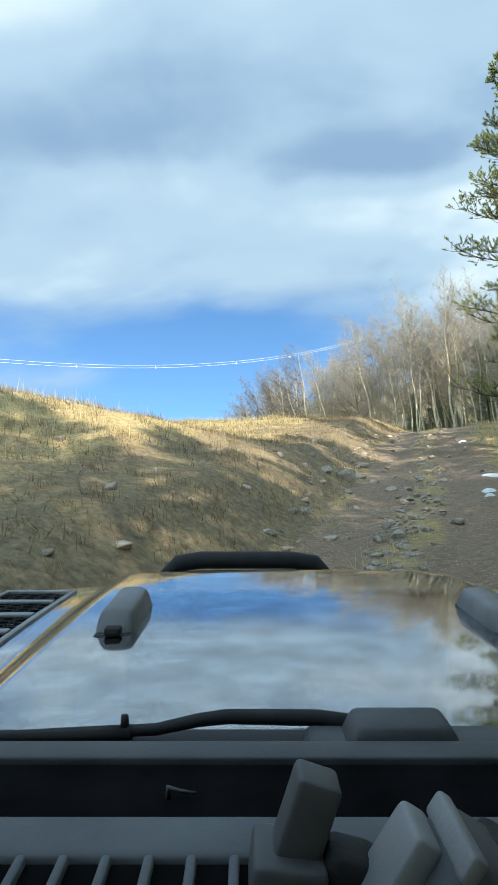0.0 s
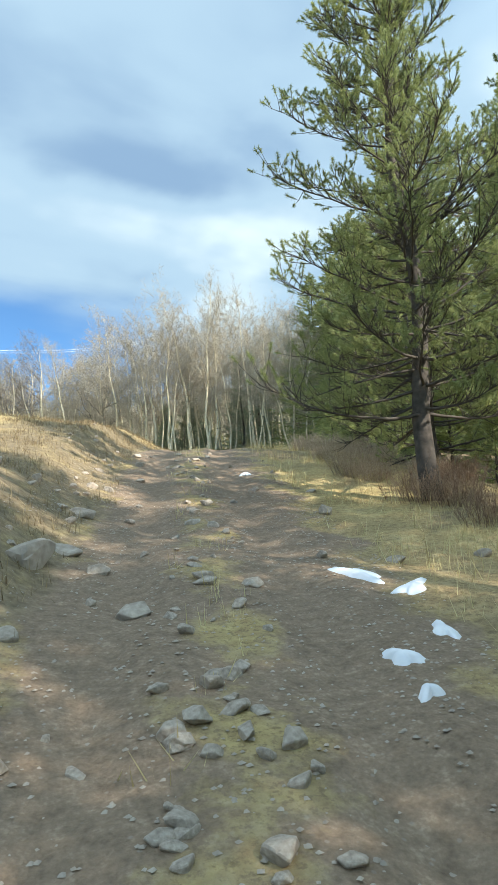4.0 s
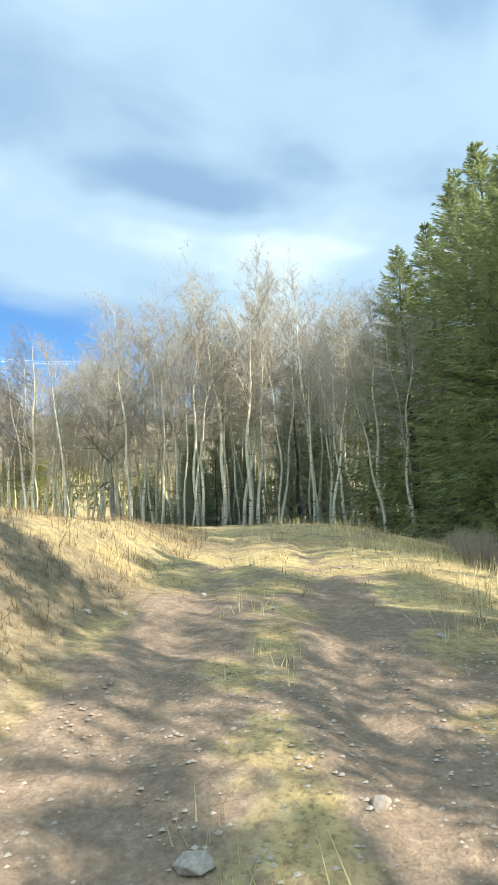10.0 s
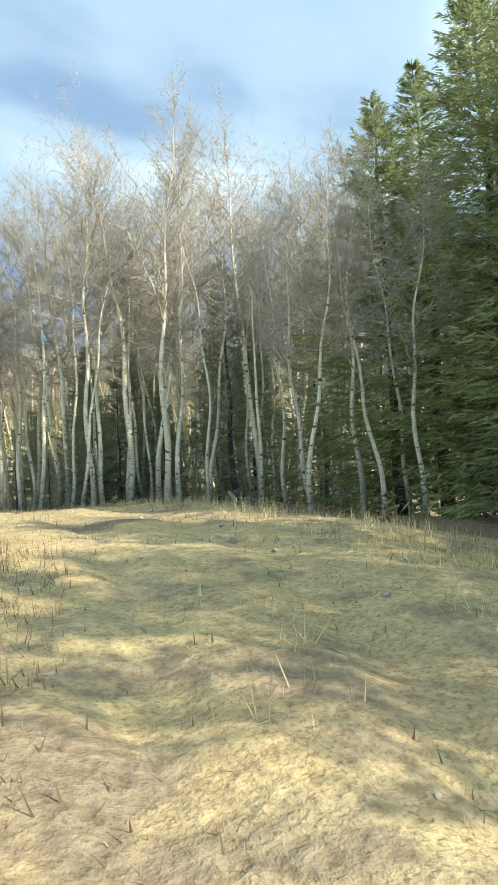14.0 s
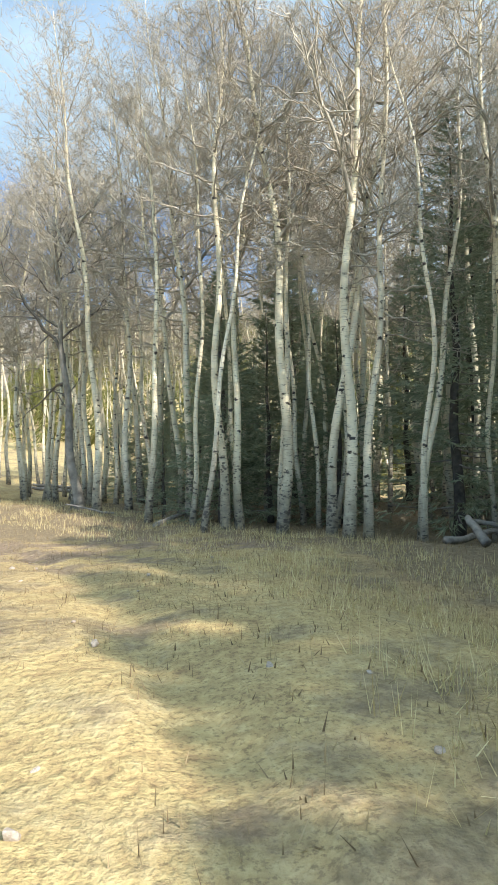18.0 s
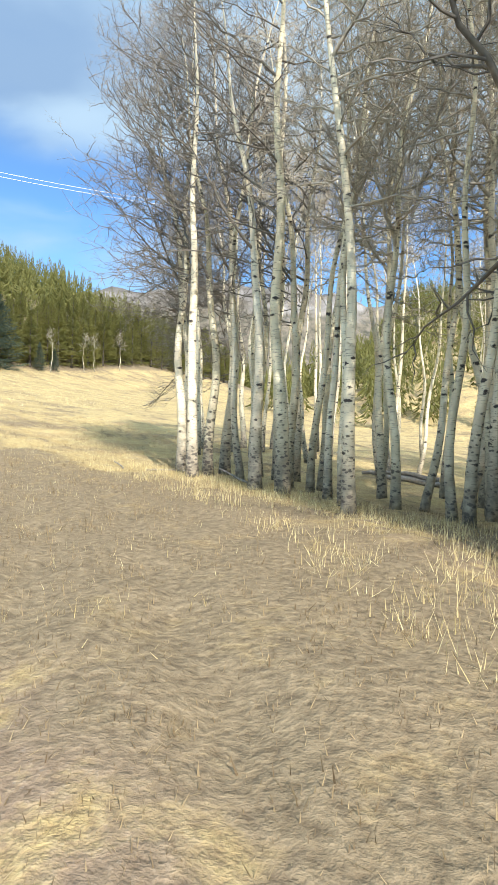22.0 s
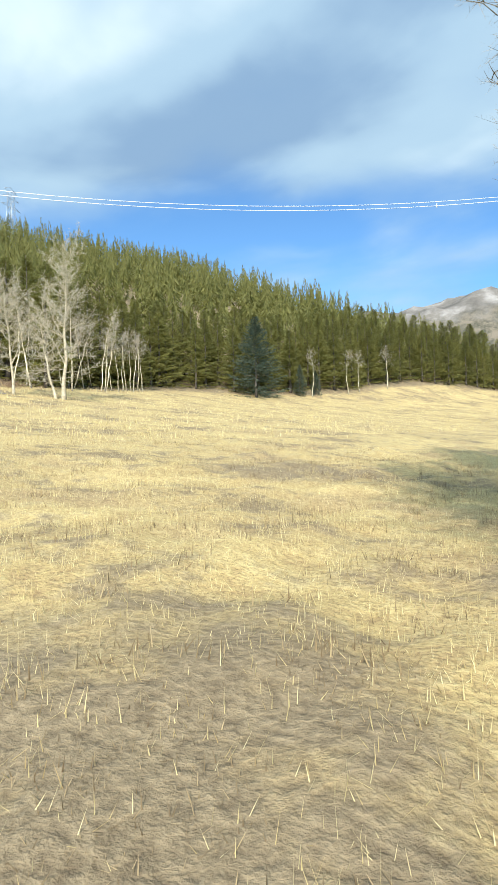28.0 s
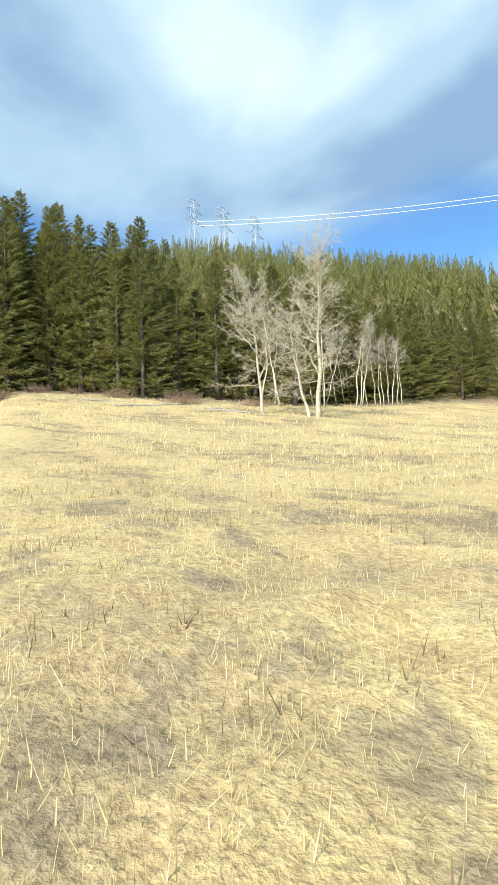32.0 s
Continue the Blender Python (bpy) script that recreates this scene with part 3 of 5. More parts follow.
def crooked_limb(p, d, length, n, lift, rng, zig=0.42):
    """Points of an aspen limb: short stiff pieces that turn to and fro."""
    pts, d = [Vector(p)], Vector(d).normalized()
    turn = d.cross(Vector((rng.gauss(0, 1), rng.gauss(0, 1), rng.gauss(0, 1)))).normalized()
    for j in range(n):
        d = (d + Vector((0, 0, lift / n))).normalized()
        sway = turn * (zig * rng.uniform(0.35, 1.0) * (1 if j % 2 else -1)) + Vector((rng.gauss(0, 0.13), rng.gauss(0, 0.13), rng.gauss(0, 0.13)))
        pts.append(pts[-1] + (d + sway).normalized() * (length / n) * rng.uniform(0.75, 1.25))
        d = (d + sway * 0.25).normalized()
    return pts


def aspen_proto(seed, tall, girth, low, limbs, reach, bend=0.0, subs=9, twigs=5, side=None, own_limbs=True, stout=1.0, fat=1.0, twig="twig", bark="aspen", limb_bark="limb"):
    """A bare aspen: trunk, limbs and crown of twigs. low: the share of the height free of limbs; side: the azimuth to which it leans its limbs."""
    rng = random.Random(seed)
    root = new("aspen_tree")
    g = Geo()
    n = 26
    pts, rad = [], []
    px, py = rng.uniform(0, 6.28), rng.uniform(0, 6.28)
    kink = [(rng.uniform(0.08, 0.75), rng.uniform(-0.034, 0.034), rng.uniform(-0.034, 0.034)) for _ in range(5)]
    for k in range(n + 1):
        u = k / n
        sway = 0.20 + 0.34 * u
        x = bend * tall * 0.10 * math.sin(3.0 * u) + sway * 0.8 * (math.sin(px + 4.2 * u) - math.sin(px)) + 0.085 * math.sin(px * 3 + 19 * u)
        y = sway * 0.8 * (math.sin(py + 3.6 * u) - math.sin(py)) + 0.085 * math.sin(py * 3 + 17 * u)
        for at, dx, dy in kink:
            x, y = x + dx * tall * max(0.0, u - at), y + dy * tall * max(0.0, u - at)
        pts.append(Vector((x, y, 0.90 * tall * u - 0.25 * (k == 0))))
        rad.append(girth * (1 - u) ** 1.05 * (1 + 0.40 * math.exp(-u * 28)) + 0.009)
    g.tube(pts, rad, 10)
    for _ in range(int(4 + tall * 0.6)):  # swollen branch scars
        u = rng.uniform(0.06, 0.6)
        k = int(u * n)
        a = rng.uniform(0, 6.28)
        c = pts[k].lerp(pts[k + 1], u * n - k)
        o = Vector((math.cos(a), math.sin(a), 0))
        g.tube([c + o * rad[k] * 0.6, c + o * rad[k] * 1.12 + Vector((0, 0, 0.02))], [rad[k] * 0.34, rad[k] * 0.16], 5)
    me = g.mesh("trunk", M[bark])
    foot = me.attributes.new("foot", "FLOAT", "POINT")
    foot.data.foreach_set("value", [max(0.0, 1 - v[2] / (2.7 + 0.7 * math.sin(seed))) for v in g.v])
    part("trunk", me, root)

    tips = []
    shared = Geo()
    for i in range(limbs):
        leader = i % 7 == 3  # a forked stem that climbs with the trunk
        u = low + (0.985 - low) * ((i + rng.random()) / limbs) ** 0.85
        k = min(n - 1, int(u * n))
        base = pts[k].lerp(pts[k + 1], u * n - k)
        a = rng.uniform(0, 6.28) if side is None or rng.random() < 0.3 else side + rng.gauss(0, 0.8)
        v = (u - low) / (1 - low)
        length = reach * (0.50 + 0.54 * math.sin(min(1, v * 1.05 + 0.25) * 2.9)) * rng.uniform(0.55, 1.15)
        rise = 0.05 + 0.78 * v + rng.uniform(-0.35, 0.45)
        lift = 0.30 if v > 0.25 else rng.uniform(-0.6, 0.3)
        if leader and v < 0.7:
            length, rise, lift = min(0.70 * (1.0 - u) * tall, 1.2 * reach), 1.3, 0.2
        limb = crooked_limb(base, (math.cos(a), math.sin(a), rise), length, 9, lift, rng, 0.24 if leader else 0.36)
        r0 = min(rad[k] * (0.72 if leader else 0.45), 0.008 + (0.0125 if leader else 0.0078) * length * stout)
        lg = Geo() if own_limbs else shared
        lg.tube(limb, [r0 * (1 - j / 10.5) for j in range(10)], 5 if own_limbs else 3, False)
        for i_sub in range(subs + 4 * leader):
            w = 0.16 + 0.84 * (i_sub + rng.random()) / (subs + 4 * leader)
            j = min(8, int(w * 9))
            q = limb[j].lerp(limb[j + 1], w * 9 - j)
            d = (limb[j + 1] - limb[j]).normalized()
            s = Vector((rng.gauss(0, 1), rng.gauss(0, 1), rng.gauss(0.25, 0.8))).normalized()
            ls = min(length, reach) * rng.uniform(0.14, 0.36) * (1.2 - 0.6 * w) + 0.25
            sub = crooked_limb(q, d * 0.7 + s, ls, 4, 0.25, rng, 0.45)
            r1 = r0 * 0.42 * (1.15 - 0.5 * w) + 0.004
            lg.tube(sub, [r1, r1 * 0.85, r1 * 0.7, r1 * 0.5, 0.003], 3, False)
            for _ in range(twigs):
                x = rng.uniform(0.08, 1.0)
                jj = min(3, int(x * 4))
                tips.append((*sub[jj].lerp(sub[jj + 1], x * 4 - jj), *(sub[jj + 1] - sub[jj]).normalized()))
        if own_limbs:
            part("limb", lg.mesh("limb", M[limb_bark]), root)
    if not own_limbs:
        tagged(part("limb_work", shared.mesh("limb_work", M[limb_bark]), root), kind="stuff")
    # branchlets, each a thin blade, with finer shoots along it
    nr = np.random.RandomState(seed)
    t = np.array(tips)
    p = t[:, :3]
    out = []

    def blade_set(base, d, spread, long_, width):
        d = d * 0.9 + nr.normal(0, spread, d.shape) + (0, 0, 0.08)
        d /= np.linalg.norm(d, axis=1, keepdims=True)
        d = d * long_ * nr.uniform(0.5, 1.35, (len(base), 1))
        w = np.cross(d, nr.normal(0, 1, d.shape))
        w *= width * fat / (np.linalg.norm(w, axis=1, keepdims=True) + 1e-9)
        out.append(np.stack([base - w, base + w, base + d], 1))
        return d

    first = blade_set(p, t[:, 3:], 0.75, 0.40, 0.0058)
    unit = first / np.linalg.norm(first, axis=1, keepdims=True)
    for _ in range(3):
        blade_set(p + first * nr.uniform(0.15, 0.85, (len(p), 1)), unit, 0.85, 0.20, 0.0036)
    tagged(part("crown", tri_mesh("crown", np.concatenate(out).reshape(-1, 3), M[twig]), root), kind="stuff")
    return root


def sprays(rng, H, R, low, branches, per, blade, width, droop, power=0.8, top=0.0):
    """Needle sprays of a conifer as an array of triangles."""
    n = branches
    u = np.sort(rng.uniform(0, 1, n) ** 0.80)
    levels = max(8, int((H - low) / 0.55))
    u = np.clip((np.floor(u * levels) + rng.normal(0.5, 0.42, n)) / levels, 0, 2)
    u = np.where(u > 0.985, rng.uniform(0.5, 0.985, n), u)
    z = low + (H - low) * u
    L = (R * (1 - u) ** power + 0.12) * rng.uniform(0.55, 1.15, n)
    az = rng.uniform(0, 6.283, n)
    rise = 0.55 * u - droop * (1 - u) + rng.uniform(-0.12, 0.12, n)
    f = rng.uniform(0.12, 1.0, (n, per)) ** 0.75
    ca, sa = np.cos(az)[:, None], np.sin(az)[:, None]
    r = L[:, None] * f
    zz = z[:, None] + r * rise[:, None] + 0.18 * L[:, None] * f ** 2
    side = rng.uniform(-1, 1, (n, per))
    spread = 0.30 * r * (1.15 - f)
    p = np.stack([r * ca - side * spread * sa, r * sa + side * spread * ca, zz - 0.06 * np.abs(side) * r], -1).reshape(-1, 3)
    d = np.stack([ca + 0 * f - 1.0 * side * sa, sa + 0 * f + 1.0 * side * ca, rise[:, None] + 0 * f - 0.12], -1).reshape(-1, 3)
    d = d + rng.normal(0, 0.38, d.shape)
    d /= np.linalg.norm(d, axis=1, keepdims=True) + 1e-9
    ref = rng.normal(0, 1, d.shape) * (1, 1, 0.5)
    w = np.cross(d, ref)
    w /= np.linalg.norm(w, axis=1, keepdims=True) + 1e-9
    k = rng.uniform(0.6, 1.3, (len(p), 1)) * (0.45 + 0.55 * np.minimum(1, 1.5 * np.repeat(L / L.max(), per)))[:, None]
    a, b = p - w * width * k, p + w * width * k
    c = p + d * blade * k + (0, 0, -0.02)
    keep = rng.uniform(0, 1, len(p)) < np.repeat((L / L.max()) ** 0.45 + 0.42, per)
    return np.stack([a, b, c], 1)[keep].reshape(-1, 3)


def conifer_proto(name, seed, H, R, low, branches, per, blade, width, droop, mat, power=0.8, sticks=30, girth=None):
    rng, rr = np.random.RandomState(seed), random.Random(seed)
    root = new(name)
    g = Geo()
    girth = girth or H * 0.011 + 0.03
    pts = [Vector((0.05 * math.sin(k * 1.3 + seed), 0.05 * math.cos(k * 1.7 + seed), H * k / 12 - 0.3 * (k == 0))) for k in range(13)]
    g.tube(pts, [girth * (1 - k / 12.6) * (1.25 if k == 0 else 1) for k in range(13)], 9)
    part("trunk", g.mesh("trunk", M["bark"]), root)
    b = Geo()
    for _ in range(sticks):
        z = rr.uniform(0.06, 0.72) * H
        a = rr.uniform(0, 6.28)
        L = (R * (1 - max(0, z - low) / (H - low)) ** power) * rr.uniform(0.5, 0.95)
        q = curve_up((0, 0, z), (math.cos(a), math.sin(a), -droop * 0.8), L, 4, 0.25, rr, 0.1)
        b.tube(q, [0.022 * (1 - j / 5) + 0.004 for j in range(5)], 4, False)
    tagged(part("branchwork", b.mesh("branchwork", M["deadwood"]), root), kind="stuff")
    tagged(part("foliage", tri_mesh("foliage", sprays(rng, H, R, low, branches, per, blade, width, droop, power), mat), root), kind="stuff")
    return root


def pine_proto(seed, H, low, limbs=70, side=13, per=62, long=0.062, thick=0.0030, brush=0.30, reach=3.9, girth=0.19, dead=0, narrow=0.72):
    """A pine with long crooked limbs; the needles sit in brushes round the ends of the shoots. dead: bare grey limbs low on the trunk."""
    rng = random.Random(seed)
    nr = np.random.RandomState(seed)
    root = new("pine_tree")
    g = Geo()
    pts = [Vector((0.10 * math.sin(k * 0.9), 0.08 * math.cos(k * 0.8), H * k / 16 - 0.3 * (k == 0))) for k in range(17)]
    g.tube(pts, [girth * (1 - k / 16.8) * (1.3 if k == 0 else 1) for k in range(17)], 12)
    part("trunk", g.mesh("trunk", M["bark"]), root)
    shoots = []
    whorls = max(6, limbs // 5)
    for i in range(limbs + dead):
        bare = i >= limbs
        u = rng.random() * 0.35 if bare else min(0.985, (i // 5 + 0.5 + rng.gauss(0, 0.16)) / whorls)
        z = low + (H - low) * u
        a = i * 2.4 + rng.uniform(-0.5, 0.5)
        L = (reach * (1 - u) ** narrow * min(1.0, 0.70 + 0.7 * u) + 0.30) * rng.uniform(0.45, 1.2)
        rise = -0.22 + 0.80 * u + rng.uniform(-0.18, 0.2)
        limb = curve_up((0, 0, z), (math.cos(a), math.sin(a), rise), L * (0.7 if bare else 1), 8, -0.1 if bare else 0.5, rng, 0.16)
        lg = Geo()
        r0 = 0.026 * (1 - u) + 0.010
        lg.tube(limb, [r0 * (1 - j / 9.5) for j in range(9)], 5, False)
        for s in range(side):
            w = 0.30 + 0.70 * (s + rng.random()) / side if not bare else rng.uniform(0.2, 1)
            j = min(7, int(w * 8))
            q = limb[j].lerp(limb[j + 1], w * 8 - j)
            d = (limb[j + 1] - limb[j]).normalized()
            long_ = (L * rng.uniform(0.10, 0.24) * (1.35 - 0.6 * w) + 0.22) * (0.6 if bare else 1)
            e = curve_up(q, d * 0.8 + Vector((rng.gauss(0, 0.75), rng.gauss(0, 0.75), rng.gauss(0.22, 0.35))), long_, 4, 0.6, rng, 0.16)
            lg.tube([e[0], e[2], e[4]], [0.009, 0.006, 0.003], 3, False)
            if bare:
                continue
            f = min(1.0, brush / long_)
            shoots.append((*e[4].lerp(e[2], min(1, 2 * f * 0.5) if f < 1 else 1.0), *e[4]))
            if rng.random() < 0.55 and long_ > 0.45:  # a side brush
                o = e[2] + Vector((rng.gauss(0, 0.6), rng.gauss(0, 0.6), rng.uniform(0.1, 0.8))).normalized() * brush * rng.uniform(0.7, 1.0)
                lg.tube([e[2], o], [0.006, 0.003], 3, False)
                shoots.append((*e[2].lerp(o, 0.25), *o))
        part("limb", lg.mesh("limb", M["bark"]), root)
    s = np.array(shoots)
    a, b = np.repeat(s[:, :3], per, 0), np.repeat(s[:, 3:], per, 0)
    f = nr.uniform(0, 1, (len(a), 1)) ** 0.75
    axis = b - a
    axis /= np.linalg.norm(axis, axis=1, keepdims=True) + 1e-9
    p = a + (b - a) * f
    d = axis * 0.62 + nr.normal(0, 0.55, p.shape)
    d /= np.linalg.norm(d, axis=1, keepdims=True)
    w = np.cross(d, nr.normal(0, 1, d.shape))
    w /= np.linalg.norm(w, axis=1, keepdims=True)
    k = nr.uniform(0.75, 1.25, (len(p), 1))
    tris = np.stack([p - w * thick * k, p + w * thick * k, p + d * long * k], 1).reshape(-1, 3)
    tagged(part("foliage", tri_mesh("foliage", tris, M["pine"]), root), kind="stuff")
    return root


def stand(proto, x, y, turn=0.0, size=1.0, wide=None, lean=(0, 0), sink=0.12):
    """The pose of a tree on the ground."""
    m = Matrix.Translation((x, y, height(x, y) - sink)) @ Euler((radians(lean[0]), radians(lean[1]), 0)).to_matrix().to_4x4() @ Matrix.Rotation(turn, 4, "Z")
    return m @ Matrix.Diagonal((wide or size, wide or size, size, 1))


class Stock:
    """Prototypes of one kind: the first use of each stands there itself, later ones are copies."""

    def __init__(self, protos):
        self.protos, self.used = protos, set()

    def put(self, k, m, label="", category="", group=""):
        ob = self.protos[k % len(self.protos)]
        if k % len(self.protos) in self.used:
            ob = copy_thing(ob, m)
        else:
            self.used.add(k % len(self.protos))
            ob.matrix_basis = m
        # copies keep unit proportions of their own pose
        ob.matrix_basis = m
        return tagged(ob, label, category, group)


rt = random.Random(11)
aspens = Stock([
    aspen_proto(1, 18.6, 0.135, 0.42, 38, 3.9, 0.0, 12, 4, None, True, 1.0, 1.3),
    aspen_proto(2, 19.4, 0.155, 0.37, 40, 4.1, 0.25, 12, 4, None, True, 1.0, 1.3),
    aspen_proto(3, 17.4, 0.125, 0.44, 37, 3.7, -0.3, 12, 4, None, True, 1.0, 1.3),
    aspen_proto(4, 18.8, 0.145, 0.40, 39, 3.9, 0.10, 12, 4, None, True, 1.0, 1.3),
    aspen_proto(5, 17.8, 0.130, 0.36, 40, 3.8, -0.2, 12, 4, None, True, 1.0, 1.3),
])
edge_aspens = Stock([
    aspen_proto(21, 17.0, 0.17, 0.33, 26, 4.3, 0.2, 13, 5, 3.3, True, 0.62, 0.80, "dark_twig", "aspen", "dark_limb"),
    aspen_proto(22, 18.0, 0.18, 0.35, 26, 4.4, -0.3, 13, 5, 3.0, True, 0.62, 0.80, "dark_twig", "aspen", "dark_limb"),
])
thin_aspens = Stock([aspen_proto(31, 16.5, 0.105, 0.60, 21, 3.5, 0.3, 8, 5, None, False, 1.3, 1.5), aspen_proto(32, 15.5, 0.098, 0.62, 20, 3.3, -0.4, 8, 5, None, False, 1.3, 1.5), aspen_proto(33, 17.5, 0.115, 0.58, 22, 3.6, 0.1, 8, 5, None, False, 1.3, 1.5)])
shaggy_aspens = Stock([aspen_proto(25, 16.5, 0.17, 0.27, 36, 4.6, 0.15, 14, 7, 3.2, True, 0.7, 0.85, "dark_twig", "aspen", "dark_limb")])
slim_aspens = Stock([aspen_proto(6, 17.5, 0.13, 0.52, 18, 3.2, 0.2, 9, 3, None, True, 1.0, 1.1), aspen_proto(9, 18.5, 0.14, 0.50, 19, 3.3, -0.25, 9, 3, None, True, 1.0, 1.1)])

GROVE = [  # x, y, lean east, size of the aspens along the edge of the grove
    (18.26, 64.0, -2.5, 0.95), (19.69, 63.15, -5.5, 1.02), (20.7, 62.3, 0, 1.06), (20.68, 60.77, 1.0, 1.0), (21.2, 61.15, 2.5, 0.9), (24.87, 60.0, 1.5, 1.0),
    (17.7, 67.0, -2, 0.95), (18.7, 63.9, -1.5, 0.96), (14.9, 70.0, -1.5, 1.0), (15.9, 70.3, -1, 0.98), (14.0, 72.0, 2.0, 0.95), (20.1, 78.1, -1, 1), (23.6, 66.5, 1, 1),
    (26.2, 71.9, 0, 1), (27.2, 72.8, 2, 0.95), (33.7, 71, 0, 1), (32.4, 67.2, -2, 1), (19.8, 48.5, 0.5, 0.58), (22.6, 48.6, -9.0, 0.52), (23.9, 48.4, 0.8, 0.62), (25.6, 53.5, 0, 0.80), (24.0, 54.5, 1, 0.66),
    (10.7, 76.7, -2, 0.90), (10.84, 75.04, -2.5, 0.93), (11.87, 77.4, -1, 0.90), (14.1, 77.9, 0.5, 0.95), (13.9, 80.8, 1, 0.95), (14.4, 79.2, -1.5, 1), (15.5, 79.4, 0, 0.92), (16.2, 81.0, 1.5, 0.96),
    (16.9, 75.5, 0, 1.05), (17.3, 73.8, -1, 1), (17.8, 69.3, 1.0, 0.95), (19.1, 71.2, 0, 0.98), (11.4, 81.0, -1, 0.95), (9.5, 82.6, 0, 0.94), (14.5, 82.4, 1, 0.97)]
for k, (x, y, lean, size) in enumerate(GROVE):
    aspens.put(k, stand(None, x, y, rt.uniform(0, 6.28), size * 1.04, size, (rt.uniform(-1, 1), lean)), "tall bare aspen with pale bark and dark branch scars", "tree", "aspens of the grove")
MORE = [(10.1, 77.9, -2), (9.4, 80.6, 1), (13.0, 75.9, -4), (13.3, 75.0, 2.5), (14.4, 75.6, 1), (14.6, 72.8, -3), (15.8, 75.5, 2), (12.6, 79.2, 0), (17.0, 72.2, 3), (16.4, 66.9, -3), (20.0, 64.3, 2), (21.9, 63.4, -2), (22.9, 61.4, 1.5), (7.0, 81.4, 1)]
RIM = [(2.2, 92.0, -2), (1.3, 95.4, -1), (3.0, 96.2, -1), (0.4, 99.0, -2), (2.6, 100.2, 0), (4.5, 83.1, -3), (5.7, 82.2, -2.5), (5.8, 80.2, -1.5), (7.9, 79.4, -3.5), (8.9, 78.7, -4), (5.9, 83.6, -1), (8.0, 83.0, -2), (8.5, 81.6, -1.5), (8.4, 84.2, -1), (3.9, 84.8, -3)]
for k, (x, y, lean) in enumerate(RIM):
    (shaggy_aspens if y > 90 else edge_aspens).put(k, stand(None, x, y, rt.uniform(-0.5, 0.5), rt.uniform(0.92, 1.08), None, (rt.uniform(-1, 1), lean)), "leafless aspen with low spreading limbs at the meadow edge", "tree", "aspens of the grove")
for k, (x, y, lean) in enumerate(MORE):
    slim_aspens.put(k, stand(None, x, y, rt.uniform(0, 6.28), rt.uniform(0.84, 0.98), 0.8, (rt.uniform(-1.5, 1.5), lean)), "slim bare aspen with grey-white scarred bark", "tree", "aspens of the grove")
taken = [(a[0], a[1]) for a in GROVE + RIM + MORE]
spots = []
while len(spots) < 120:
    x, y = rt.uniform(3, 46), rt.uniform(58, 108)
    if y < 58 + 0.0 * x or x + 0.45 * (y - 83) < 6 or (x < 24 and y < 70) or y > 112 - 0.55 * x + 8:
        continue
    if 8 < x < 17 and 84 < y < 112 and rt.random() < 0.75:
        continue
    if all((x - a) ** 2 + (y - b) ** 2 > 2.2 for a, b in taken):
        taken.append((x, y))
        spots.append((x, y))
for k, (x, y) in enumerate(spots):
    thin_aspens.put(k, stand(None, x, y, rt.uniform(0, 6.28), rt.uniform(1.0, 1.17), None, (rt.gauss(0, 2), rt.gauss(0, 2.2))), "slender bare aspen deep in the grove", "tree", "aspens of the grove")
inner = []
while len(inner) < 42:
    x, y = rt.uniform(17, 38), rt.uniform(60, 76)
    if x + 0.75 * y > 64.5 and all((x - a) ** 2 + (y - b) ** 2 > 1.2 for a, b in taken):
        taken.append((x, y))
        inner.append((x, y))
for k, (x, y) in enumerate(inner):
    thin_aspens.put(k, stand(None, x, y, rt.uniform(0, 6.28), rt.uniform(0.85, 1.05), 0.8, (rt.gauss(0, 2), rt.gauss(0, 2.5))), "slender pale aspen between dark spruces", "tree", "aspens of the grove")
for k, (x, y, s) in enumerate([(28, 58, 1.0), (30, 60.5, 1.05), (26.5, 52, 0.75), (24, 56.5, 0.8), (27.5, 49.5, 0.6), (22.5, 55.6, 0.7), (33, 58, 1.0), (30, 64, 1), (35, 63, 1.05)]):
    thin_aspens.put(k, stand(None, x, y, k * 1.3, s, None, (0, rt.gauss(0, 2.5))), "slender bare aspen beside dark spruces", "tree", "aspens of the grove")

# an old crooked one with heavy dark limbs at the bend
crooked = aspen_proto(91, 14.0, 0.19, 0.34, 18, 4.8, -0.5, 9, 4, None, True, 1.9, 0.8, "dark_twig", "old_aspen", "dark_limb")
crooked.matrix_basis = stand(None, 14.2, 71.8, 0.3, 1.0, None, (0, 1))
tagged(crooked, "old crooked aspen with dark bark and heavy bent limbs", "tree", "aspens of the grove")

